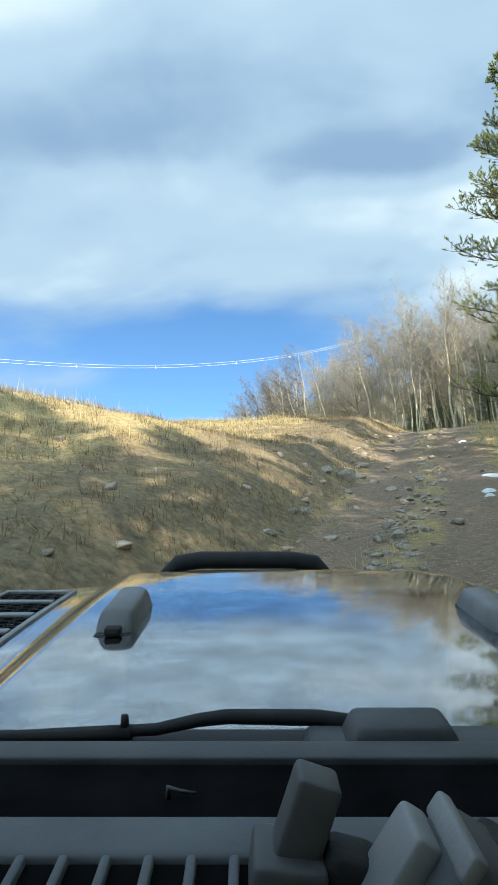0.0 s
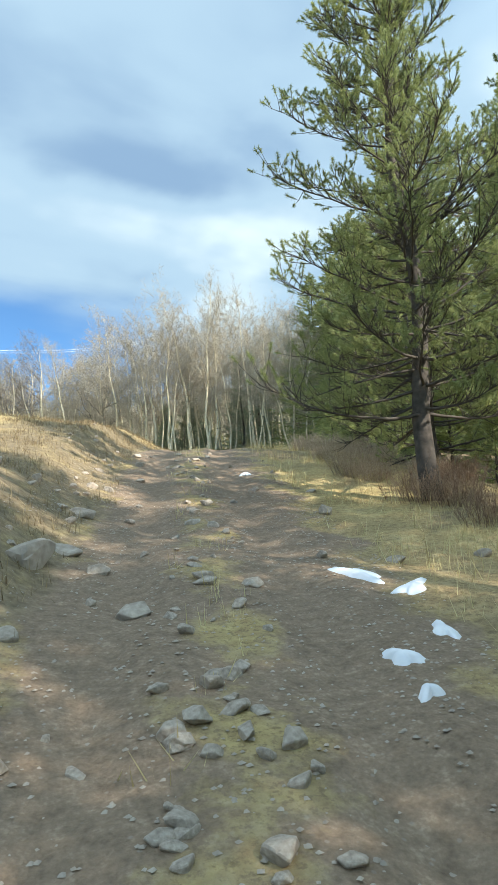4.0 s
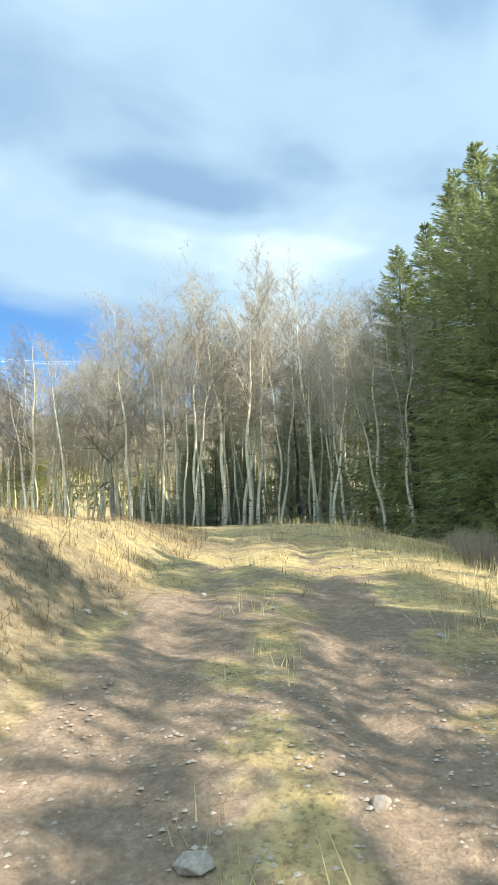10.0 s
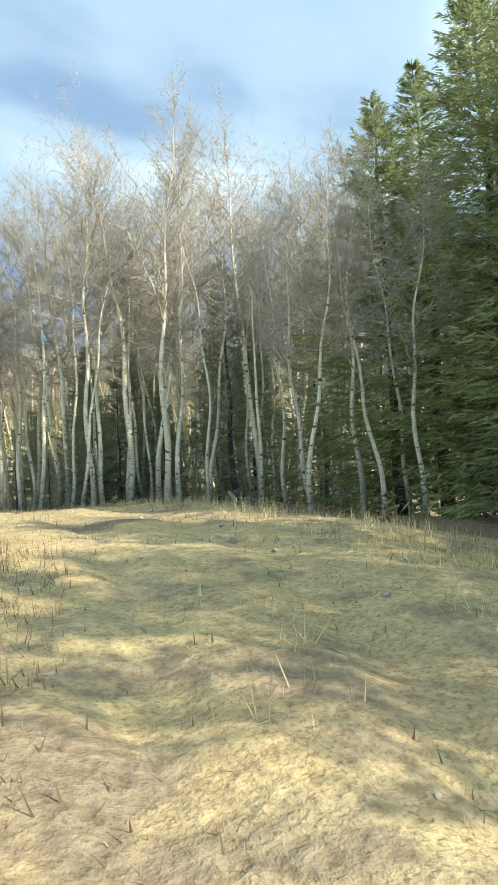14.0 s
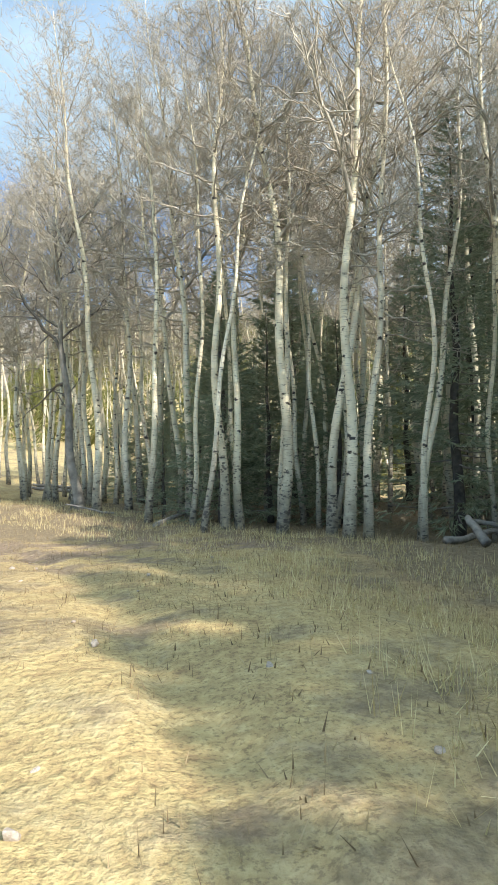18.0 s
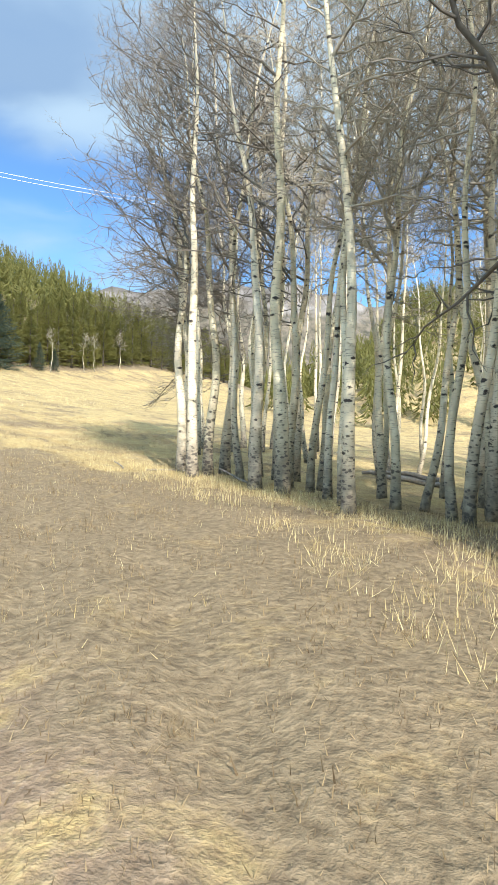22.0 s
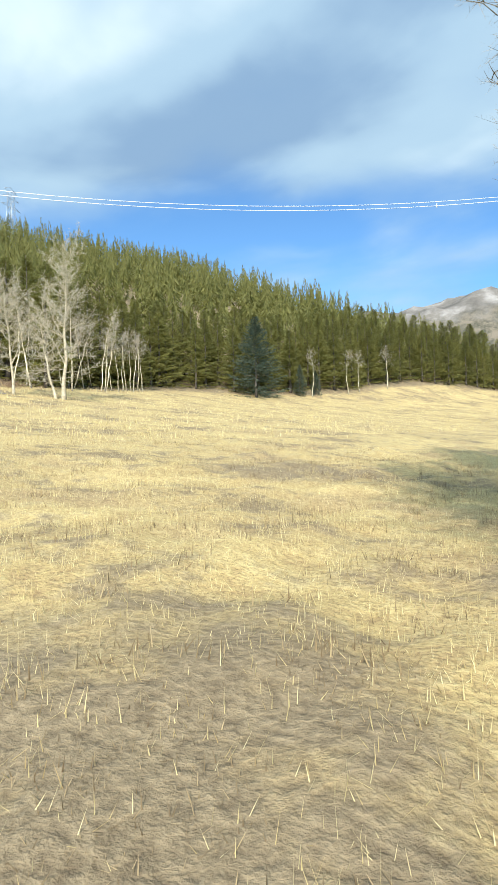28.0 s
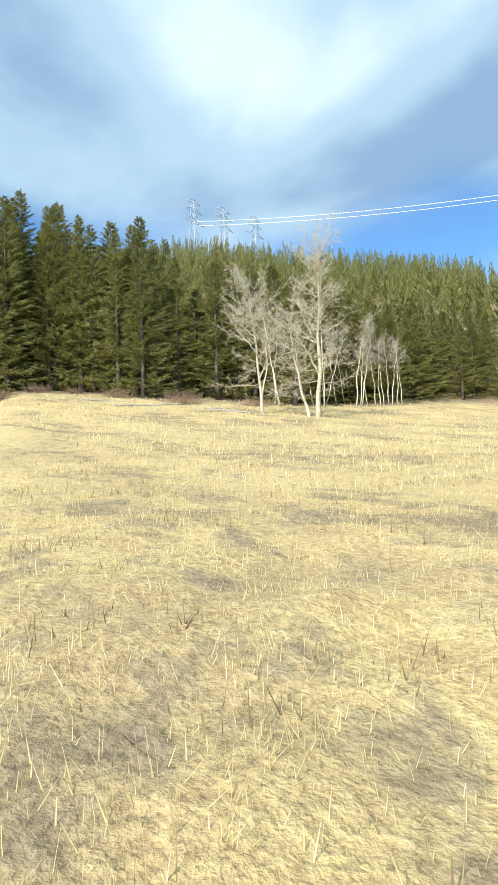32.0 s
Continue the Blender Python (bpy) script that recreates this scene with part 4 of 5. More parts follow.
# the pine by the track and the conifers behind it
pine = pine_proto(7, 12.6, 1.5, 115, 34, 92, 0.068, 0.0044, 0.32, 3.9, 0.19, 12, 1.0)
pine.matrix_basis = stand(None, 9.6, 17.9, 2.3, 1.0)
tagged(pine, "tall green lodgepole pine with long limbs beside the track", "tree", "conifers by the track")
bushy = Stock([pine_proto(8, 12.5, 0.5, 95, 22, 44, 0.095, 0.0080, 0.36, 3.7), pine_proto(9, 12.8, 0.4, 95, 22, 44, 0.095, 0.0080, 0.36, 3.4)])
for k, (x, y, turn, size) in enumerate(((12.6, 21.4, 2.5, 0.86), (15.2, 24.6, 4.0, 0.75), (16.6, 20.4, 1.2, 1.05), (14.0, 15.6, 5.2, 0.9), (19.6, 34.4, 2.0, 0.9), (21.5, 31.5, 3.1, 1.05), (18.2, 29.0, 0.4, 0.98), (13.2, 18.2, 1.9, 0.62), (23.6, 40.3, 5.5, 0.9))):
    other = bushy.put(k, stand(None, x, y, turn, size))
    tagged(other, "bushy green pine near the track", "tree", "conifers by the track")
near_spruces = Stock([conifer_proto("spruce_tree", 41, 17.0, 4.4, 0.5, 560, 70, 0.31, 0.030, 0.16, M["spruce"], 0.92, 40), conifer_proto("spruce_tree", 42, 18.5, 4.6, 0.4, 580, 70, 0.31, 0.030, 0.20, M["spruce"], 0.97, 40)])
CONIFERS = [(29.3, 49.7, 21.0), (27.9, 46.4, 20.0), (25.8, 42.2, 17.0), (27.0, 43.9, 17.6), (25.0, 38.2, 16.0), (31.5, 47.5, 18.5), (29.9, 44.4, 17), (27.9, 40.7, 15.5), (29.1, 55.3, 19.0), (30.6, 54.2, 20.5), (33, 50, 20), (32, 45.5, 20), (29.5, 41.5, 19), (27.5, 37.5, 18.5), (24.5, 35.5, 15.5),
    (26, 30, 18), (22, 25.5, 16), (31.0, 36.0, 19), (18.5, 15.5, 15.0), (10.4, 6.6, 16.0), (8.6, 2.4, 17.5), (12.0, -1.0, 18.5), (8.2, -4.0, 18.0), (15.5, 4.0, 18.5), (11.5, -8.0, 19.0), (7.4, -10.5, 18.0), (16.0, -6.0, 20.0), (5.8, -5.4, 20.0), (4.0, -9.8, 21.0), (3.2, -14.5, 20.5), (-4.6, -13.5, 21.0)]
for k, (x, y, h) in enumerate(CONIFERS):
    s = h / (17.0, 18.5)[k % 2]
    near_spruces.put(k, stand(None, x, y, k * 1.7, s, 1.22 * s ** 0.6), "dense dark green spruce at the edge of the woods", "tree", "conifers by the track")
dark_spruces = Stock([conifer_proto("spruce_tree", 51, 12.5, 2.9, 0.3, 380, 46, 0.26, 0.026, 0.22, M["grove_spruce"], 0.95, 24), conifer_proto("spruce_tree", 52, 12.5, 2.6, 0.3, 380, 44, 0.26, 0.026, 0.28, M["grove_spruce"], 0.85, 24)])
for k, (x, y, h) in enumerate([(24.9, 62.7, 13.2), (19.6, 69.9, 9.5), (21.8, 69.3, 12.2), (22.6, 66.0, 7), (18.6, 66.1, 8.2), (17.0, 67.9, 3.4), (20.4, 66.8, 7.2), (28.5, 67, 14), (31, 71, 13), (26, 77, 11), (30.5, 62.5, 15.5), (23.5, 73, 11.5), (35.5, 67, 13), (20.3, 74.6, 8.0), (33, 76, 12), (38, 71, 13), (16.6, 85.5, 6.0), (22.6, 82, 8.5), (18, 76, 6.5), (17.2, 80, 6.0), (19, 84, 8.5), (20, 90, 9.5), (22, 78, 9), (24, 70.3, 8), (29, 73, 12), (25, 85, 10), (27, 80, 10), (32.5, 66, 14), (36.5, 63, 14), (36, 78, 12), (41, 75, 13), (34.5, 88, 10), (23.2, 87.5, 9), (33, 60.5, 12), (44, 70, 14), (30, 69, 13), (19.2, 73.0, 6.5)]):
    dark_spruces.put(k, stand(None, x, y, k * 2.1, h / 12.5, (h / 12.5) ** 0.75), "dark young spruce among pale aspen trunks", "tree", "spruces in the grove")

# young bright pines
young = Stock([conifer_proto("young_pine", 55, 3.0, 1.1, 0.2, 90, 26, 0.20, 0.030, -0.2, M["pine"], 0.7, 8)])
for k, (x, y, h) in enumerate([(17.0, 33.6, 2.6), (13.3, 21.6, 2.4), (12.2, 19.0, 1.6), (15.8, 27.4, 2.2), (11.9, 15.6, 1.5)]):
    young.put(k, stand(None, x, y, k, h / 3.0), "small bright green pine sapling", "tree", "pine saplings")

# the wood behind the meadow
wood = Stock([
    conifer_proto("forest_spruce", 61, 20.0, 3.5, 0.5, 330, 36, 0.46, 0.058, 0.14, M["forest"], 0.80, 6),
    conifer_proto("forest_spruce", 62, 21.0, 3.1, 1.6, 320, 34, 0.46, 0.058, 0.07, M["forest"], 0.70, 10),
    conifer_proto("forest_spruce", 63, 18.0, 3.7, 0.3, 330, 36, 0.46, 0.058, 0.22, M["forest"], 0.90, 5),
])
k = 0
for y in list(np.arange(84, 118, 1.7)) + list(np.arange(118, 262, 3.1)):
    for row in range(3):
        x = float(np.interp(y, *zip(*EDGE))) - 0.5 - row * 4.2 - rt.uniform(0, 3.2)
        yy = float(y) + rt.uniform(-1.2, 1.2)
        if not (117 < yy < 128 and row == 0):
            tall = (1.08 if yy < 112 else 1.0 if yy < 124 else 0.84 if yy < 150 else 0.70) * rt.uniform(0.90, 1.06)
            wood.put(k, stand(None, x, yy, rt.uniform(0, 6.28), tall, tall * (rt.uniform(1.3, 1.7) if yy > 124 else rt.uniform(0.9, 1.15))), "yellow-green conifer at the edge of the meadow forest", "tree", "conifers at the forest edge")
            k += 1
blue = conifer_proto("blue_spruce", 71, 15.0, 4.3, 0.2, 520, 26, 0.42, 0.06, 0.12, M["bluespruce"], 0.9, 10)
blue.matrix_basis = stand(None, -65.0, 174.0, 0, 1.0, 1.4)
tagged(blue, "lone blue-green spruce with a full skirt on the meadow", "tree")
for k, (x, y, s) in enumerate([(-63, 186, 0.42), (-62, 190.5, 0.35)]):
    c = copy_thing(blue, stand(None, x, y, k + 1.0, s))
    c.matrix_basis = stand(None, x, y, k + 1.0, s)
    tagged(c, "small blue-green spruce at the edge of the meadow", "tree")

# pale aspens in front of that wood
lone = Stock([aspen_proto(81, 18.2, 0.24, 0.14, 44, 5.4, 0.5, 13, 10, None, True, 1.0, 1.45, "cream_twig", "cream_limb", "cream_limb"), aspen_proto(82, 14.0, 0.15, 0.14, 36, 4.4, -0.5, 12, 10, None, True, 1.0, 1.45, "cream_twig", "cream_limb", "cream_limb")])
for k, (x, y, s, ln) in enumerate([(-54.0, 122.6, 0.93, 3), (-57.8, 119.2, 1.0, -1), (-54.9, 122.3, 0.62, -12)]):
    lone.put(k, stand(None, x, y, k * 2.0, s, None, (0, ln)), "large pale leafless aspen standing on the meadow", "tree", "aspens on the meadow")
for k in range(26):
    x, y = -69 - rt.uniform(-2, 2.5), 127 + k * 0.9 + rt.uniform(-0.8, 0.8)
    thin_aspens.put(k, stand(None, x + 1.2 * math.sin(k), y, k, rt.uniform(0.5, 0.8), None, (rt.gauss(0, 4), rt.gauss(0, 5))), "small pale aspen before the forest edge", "tree", "aspens on the meadow")
for k, (x, y) in enumerate([(-61.5, 188), (-58.5, 203), (-56, 212), (-59, 199)]):
    thin_aspens.put(k, stand(None, x, y, k, 0.6), "small pale aspen before the forest edge", "tree", "aspens on the meadow")


def far_wood():
    """The woods on the hills: too many to count."""
    rng = np.random.RandomState(5)
    n = 19000
    x, y = rng.uniform(-420, 330, n), rng.uniform(20, 620, n)
    ex = np.interp(y, *zip(*EDGE))
    west = x < ex - 8
    east = (x > -20) & (y > 185 - 0.5 * (x + 10)) & (x > ex)
    east2 = (x > 40) & (y > 60)
    crest = -(x + 60) * 0.80 + (y - 165) * 0.60
    keep = (west & (crest < 190) & (y < 470)) | ((east | east2) & (rng.uniform(0, 1, n) < 0.5))
    off = np.where(keep & ~west, np.hypot(x - 15, y - 80), 1e6)
    near = off < np.sort(off)[92]
    for k, (tx, ty) in enumerate(zip(x[near], y[near])):  # those beyond the grove stand one by one
        size = float(rng.uniform(0.5, 0.8))
        wood.put(k, stand(None, float(tx), float(ty), k * 2.4, size, size * 1.25), "green conifer on the slope beyond the grove", "tree", "conifers beyond the grove")
    keep = keep & ~near
    x, y = x[keep], y[keep]
    z = land(x, y)
    h = rng.uniform(8.5, 15.5, len(x))
    r = rng.uniform(1.9, 3.0, len(x))
    out = []
    for layer in range(13):
        lo = 0.04 + 0.071 * layer
        rad = r * (1 - layer / 13.4) ** 0.8
        for b in range(11):
            a = rng.uniform(0, 6.283, len(x))
            w = rng.uniform(0.15, 0.30, len(x))
            dr = rng.uniform(0.7, 1.25, len(x))
            zl = z + h * (lo + rng.uniform(-0.03, 0.03, len(x)))
            up = np.stack([x + np.cos(a) * rad * dr, y + np.sin(a) * rad * dr, zl - h * rng.uniform(0.0, 0.045, len(x))], -1)
            p = np.stack([x + np.cos(a - w * 0.95) * rad * 0.42, y + np.sin(a - w * 0.95) * rad * 0.42, zl + h * rng.uniform(0.02, 0.09, len(x))], -1)
            q = np.stack([x + np.cos(a + w * 0.95) * rad * 0.42, y + np.sin(a + w * 0.95) * rad * 0.42, zl + h * rng.uniform(0.02, 0.09, len(x))], -1)
            out.append(np.stack([up, p, q], 1))
    tris = np.concatenate(out, 0).reshape(-1, 3)
    tagged(new("hillside_forest", tri_mesh("hillside_forest", tris, M["forest"])), "dense yellow-green conifer forest covering the hillside", "forest", kind="stuff")


far_wood()

# ---- grass, shrubs, stones ----
def blades(name, label, x, y, tall, thick, mat, seed, lean=0.45, per=1, spread=0.1):
    """Grass blades: each a thin bent triangle, as one mesh of many."""
    r = np.random.RandomState(seed)
    x, y, tall = np.repeat(x, per), np.repeat(y, per), np.repeat(tall, per)
    x, y = x + r.normal(0, spread, len(x)), y + r.normal(0, spread, len(x))
    z = land(x, y) - 0.01
    tall = tall * r.uniform(0.5, 1.2, len(x))
    a, b = r.uniform(0, 6.283, len(x)), r.uniform(0, 6.283, len(x))
    l = np.abs(r.normal(0, lean, len(x)))
    p = np.stack([x, y, z], -1)
    w = np.stack([np.cos(a), np.sin(a), 0 * a], -1) * (thick * r.uniform(0.6, 1.4, len(x)))[:, None]
    tip = p + np.stack([np.cos(b) * l * tall, np.sin(b) * l * tall, tall * np.sqrt(np.maximum(0.05, 1 - np.minimum(l, 0.97) ** 2))], -1)
    tris = np.stack([p - w, p + w, tip], 1).reshape(-1, 3)
    tagged(new(name, tri_mesh(name, tris, mat)), label, "grass", kind="stuff")


def scatter(n, x0, x1, y0, y1, seed, keep):
    r = np.random.RandomState(seed)
    x, y = r.uniform(x0, x1, n), r.uniform(y0, y1, n)
    cx, _ = road_at(y)
    d = x - cx
    ok = keep(x, y, d, waves(x, y, 2.4, seed + 1), r.uniform(0, 1, n)) & ((bare_and_shaded(x, y) + r.uniform(-0.25, 0.25, n) < 0.52) | (seed in (104, 119)))
    x, y = x[ok], y[ok]
    return x, y, r.uniform(0.6, 1.3, len(x))


x, y, t = scatter(42000, -14, 12, -4, 44, 101, lambda x, y, d, w, r: (d < -1.6) & (r < 0.35 + 0.5 * (w > 0.1)))
blades("bank_grass", "short dry grass tufts on the bank beside the track", x, y, 0.17 * t, 0.0055, M["weeds"], 1, 0.8, 10)
x, y, t = scatter(22000, -22, 4, 8, 40, 103, lambda x, y, d, w, r: (d < -4.2) & (r < smooth(-4.5, -8, d) * 0.8) & (w > -0.35))
blades("bank_grass", "tall pale straw on the crest of the bank", x, y, 0.30 * t, 0.006, M["straw"], 2, 0.35, 3)
x, y, t = scatter(5000, -2, 14, 2, 40, 104, lambda x, y, d, w, r: (np.abs(d + 0.05) < 0.42) & (w > 0.0))
blades("verge_grass", "straw tufts on the middle strip of the track", x, y, 0.22 * t, 0.005, M["straw"], 11, 0.45, 5, 0.06)
x, y, t = scatter(12000, 0, 20, 8, 52, 105, lambda x, y, d, w, r: (np.abs(d - 3.4) < 1.5) & (w > -0.2))
blades("verge_grass", "tall straw-coloured grass along the track", x, y, 0.34 * t, 0.005, M["straw"], 3, 0.45, 4)
x, y, t = scatter(30000, -6, 30, 28, 80, 107, lambda x, y, d, w, r: (r < 0.55) & (np.abs(d) > 0.4))
blades("verge_grass", "short dry grass and leaf litter by the grove", x, y, 0.13 * t, 0.007, M["weeds"], 4, 0.7, 3)
x, y, t = scatter(34000, 2, 26, 50, 84, 109, lambda x, y, d, w, r: (d > 3.0) & (d < 8.5) & (w > -0.3))
blades("verge_grass", "knee-high faded grass under the aspens", x, y, 0.25 * t, 0.005, M["straw"], 5, 0.55, 4)
x, y, t = scatter(30000, -2, 22, 52, 84, 119, lambda x, y, d, w, r: (np.abs(d - 1.5) < 9) & (w > -0.5))
blades("verge_grass", "short trampled grey-brown grass at the bend of the track", x, y, 0.09 * t, 0.004, M["weeds"], 12, 0.9, 4, 0.08)
x, y, t = scatter(60000, -34, 10, 66, 112, 111, lambda x, y, d, w, r: (x + 0.45 * (y - 83) < 7) & (r < (0.15 + 0.75 * smooth(78, 88, y)) * (1 - 0.85 * np.exp(-((x + 9.5) / 5.5) ** 2 - ((y - 97) / 5.0) ** 2))))
blades("meadow_grass", "dry yellow meadow grass", x, y, 0.15 * t, 0.0036, M["straw"], 6, 0.7, 4)
x, y, t = scatter(16000, -34, 10, 72, 112, 113, lambda x, y, d, w, r: (x + 0.45 * (y - 83) < 7) & (w > 0.35) & (r < 0.2 + 0.8 * smooth(80, 94, y)))
blades("meadow_grass", "taller straw clumps in the meadow", x, y, 0.24 * t, 0.0022, M["straw"], 7, 0.5, 8)
x, y, t = scatter(40000, -30, 8, 66, 108, 115, lambda x, y, d, w, r: (x + 0.45 * (y - 83) < 5) & (w < -0.22) & (r < 0.6))
blades("meadow_weeds", "brown flattened weeds in the meadow", x, y, 0.20 * t, 0.006, M["weeds"], 8, 0.6, 4)
x, y, t = scatter(26000, -85, -20, 95, 210, 117, lambda x, y, d, w, r: (w > -0.2))
blades("meadow_grass", "far pale meadow grass", x, y, 0.30 * t, 0.022, M["straw"], 9, 0.5, 2, 0.3)


def shrub_proto(seed, tall, wide, stems, mat):
    """A leafless shrub of many thin stems."""
    rng = random.Random(seed)
    g, out = Geo(), []
    nr = np.random.RandomState(seed)
    for _ in range(stems):
        a, r = rng.uniform(0, 6.28), rng.uniform(0, wide * 0.45)
        o = rng.uniform(0.15, 0.6)
        q = curve_up((math.cos(a) * r, math.sin(a) * r, -0.05), (math.cos(a) * o, math.sin(a) * o, 1), tall * rng.uniform(0.55, 1.1), 4, 0.2, rng, 0.12)
        g.tube(q, [0.007, 0.006, 0.005, 0.004, 0.002], 3, False)
        for _ in range(14):
            w = rng.uniform(0.3, 1.0)
            j = min(3, int(w * 4))
            out.append(tuple(q[j].lerp(q[j + 1], w * 4 - j)))
    me = g.mesh("bare_shrub", mat)
    ob = new("bare_shrub", me)
    p = np.array(out)
    d = nr.normal(0, 0.5, p.shape) + (0, 0, 0.8)
    d /= np.linalg.norm(d, axis=1, keepdims=True)
    d *= nr.uniform(0.10, 0.30, (len(p), 1))
    w = np.cross(d, nr.normal(0, 1, d.shape))
    w *= 0.0035 / np.linalg.norm(w, axis=1, keepdims=True)
    tagged(part("crown", tri_mesh("crown", np.stack([p - w, p + w, p + d], 1).reshape(-1, 3), mat), ob), kind="stuff")
    return ob


M["red_shrub"] = blade_material("rusty_shrub_stems", [(0.1, (0.14, 0.085, 0.058)), (0.5, (0.28, 0.19, 0.13)), (0.9, (0.44, 0.335, 0.235))])
shrubs = Stock([shrub_proto(1, 1.25, 1.5, 120, M["shrub"]), shrub_proto(2, 1.0, 1.7, 120, M["shrub"])])
red_shrubs = Stock([shrub_proto(3, 0.8, 1.6, 110, M["red_shrub"])])
rs = random.Random(21)
for k in range(30):
    y = 19.5 + k * 0.62 + rs.uniform(-0.3, 0.3)
    x = float(road_at(np.array(y))[0]) + 4.3 + rs.uniform(-0.4, 1.5) + 0.02 * k
    shrubs.put(k, stand(None, x, y, rs.uniform(0, 6), rs.uniform(0.40, 0.68), None, (0, 0), 0.02), "leafless greyish brown shrub beside the track", "shrub", "shrubs along the track")
for k in range(14):
    y = 12.5 + k * 0.55 + rs.uniform(-0.3, 0.3)
    x = float(road_at(np.array(y))[0]) + 4.5 + rs.uniform(-0.4, 1.4)
    red_shrubs.put(k, stand(None, x, y, rs.uniform(0, 6), rs.uniform(0.5, 0.9), None, (0, 0), 0.02), "rusty brown dead shrub beside the track", "shrub", "shrubs along the track")
for k, (x, y, s) in enumerate([(-79.0, 101, 1.3), (-79.5, 105, 1.2), (-80, 109, 1.0), (-75, 112, 1.4), (-70, 117.5, 1.6), (-66, 124, 1.4)]):
    red_shrubs.put(k, stand(None, x, y, k, s, s * 1.6, (0, 0), 0.05), "low rusty shrub at the forest edge", "shrub", "shrubs at the forest edge")


def stone_proto(seed):
    rng = random.Random(seed)
    bm = bmesh.new()
    sy, sz = rng.uniform(0.6, 0.9), rng.uniform(0.4, 0.6)
    for _ in range(17):  # an angular block: the hull of a few points
        d = Vector((rng.gauss(0, 1), rng.gauss(0, 1), rng.gauss(0, 1))).normalized() * rng.uniform(0.40, 0.56)
        bm.verts.new((d.x, d.y * sy, d.z * sz))
    hull = bmesh.ops.convex_hull(bm, input=bm.verts)
    bmesh.ops.delete(bm, geom=[g for g in hull["geom_interior"] if isinstance(g, bmesh.types.BMVert)], context="VERTS")
    bmesh.ops.bevel(bm, geom=bm.edges[:], offset=0.035, segments=1, affect="EDGES", clamp_overlap=True)
    return new("stone", bm_mesh(bm, "stone", M["stone"], False))


stones = Stock([stone_proto(s) for s in range(6)])


def lay_stone(k, x, y, size, label="grey field stone half sunk in the dirt track"):
    m = Matrix.Translation((x, y, height(x, y) + size * 0.05)) @ Euler((rs.uniform(-0.3, 0.3), rs.uniform(-0.3, 0.3), rs.uniform(0, 6.28))).to_matrix().to_4x4()
    stones.put(k, m @ Matrix.Diagonal((size, size, size, 1)), label, "stone", "stones on the track")


k = 0
for _ in range(170):  # the strip of stones between the wheel tracks and in the washed gully
    y = rs.uniform(4.5, 27)
    cx = float(road_at(np.array(y))[0])
    d = rs.choice((rs.gauss(0.0, 0.3), rs.gauss(0.0, 0.3), rs.gauss(-2.3, 0.5), rs.gauss(-2.2, 0.7), rs.uniform(-2.3, 2.6)))
    lay_stone(k, cx + d, y, rs.choice((0.10, 0.13, 0.16, 0.2, 0.24)) * rs.uniform(0.8, 1.4))
    k += 1
for _ in range(90):  # the heap of washed rubble between the wheel tracks
    y = rs.uniform(7.0, 12.6)
    lay_stone(k, float(road_at(np.array(y))[0]) - 0.12 + rs.gauss(0, 0.2), y, rs.uniform(0.08, 0.24), "pale angular stone in a strip of washed rubble")
    k += 1
for x, y, s in [(2.5, 15.5, 0.75), (7.25, 17.9, 0.55), (2.9, 16.2, 0.5), (1.9, 14.8, 0.45), (3.2, 14.2, 0.4), (-1.3, 9.6, 0.2), (-2.9, 10.3, 0.22), (0.3, 9.2, 0.26), (7.5, 14.6, 0.35), (3.4, 18.4, 0.5), (2.2, 19.5, 0.4), (0.8, 13.5, 0.25), (-3.5, 13.0, 0.2)]:
    lay_stone(k, x, y, s, "larger grey boulder at the edge of the track")
    k += 1
for _ in range(50):
    y = rs.uniform(27, 60)
    lay_stone(k, float(road_at(np.array(y))[0]) + rs.gauss(0, 1.6), y, rs.uniform(0.06, 0.16))
    k += 1


def gravel():
    r = np.random.RandomState(77)
    n = 12000
    y = r.uniform(2, 29, n)
    cx, _ = road_at(y)
    x = cx + r.uniform(-2.6, 2.4, n)
    ok = bare_and_shaded(x, y) > 0.4
    x, y = x[ok], y[ok]
    s = r.uniform(0.006, 0.024, len(x))
    z = land(x, y)
    c = np.stack([x, y, z + s * 0.3], -1)
    ring = []
    a0 = r.uniform(0, 6.28, len(x))
    for j in range(4):
        q = s * r.uniform(0.7, 1.3, len(x))
        ring.append(c + np.stack([np.cos(a0 + j * 1.571) * q, np.sin(a0 + j * 1.571) * q, -s * 0.3], -1))
    top = c + np.stack([s * 0.2, 0 * s, s * 0.22], -1)
    tris = np.concatenate([np.stack([ring[j], ring[(j + 1) % 4], top], 1) for j in range(4)]).reshape(-1, 3)
    tagged(new("gravel", tri_mesh("gravel", tris, M["stone"])), "loose grey gravel on the dirt track", "gravel", kind="stuff")


gravel()


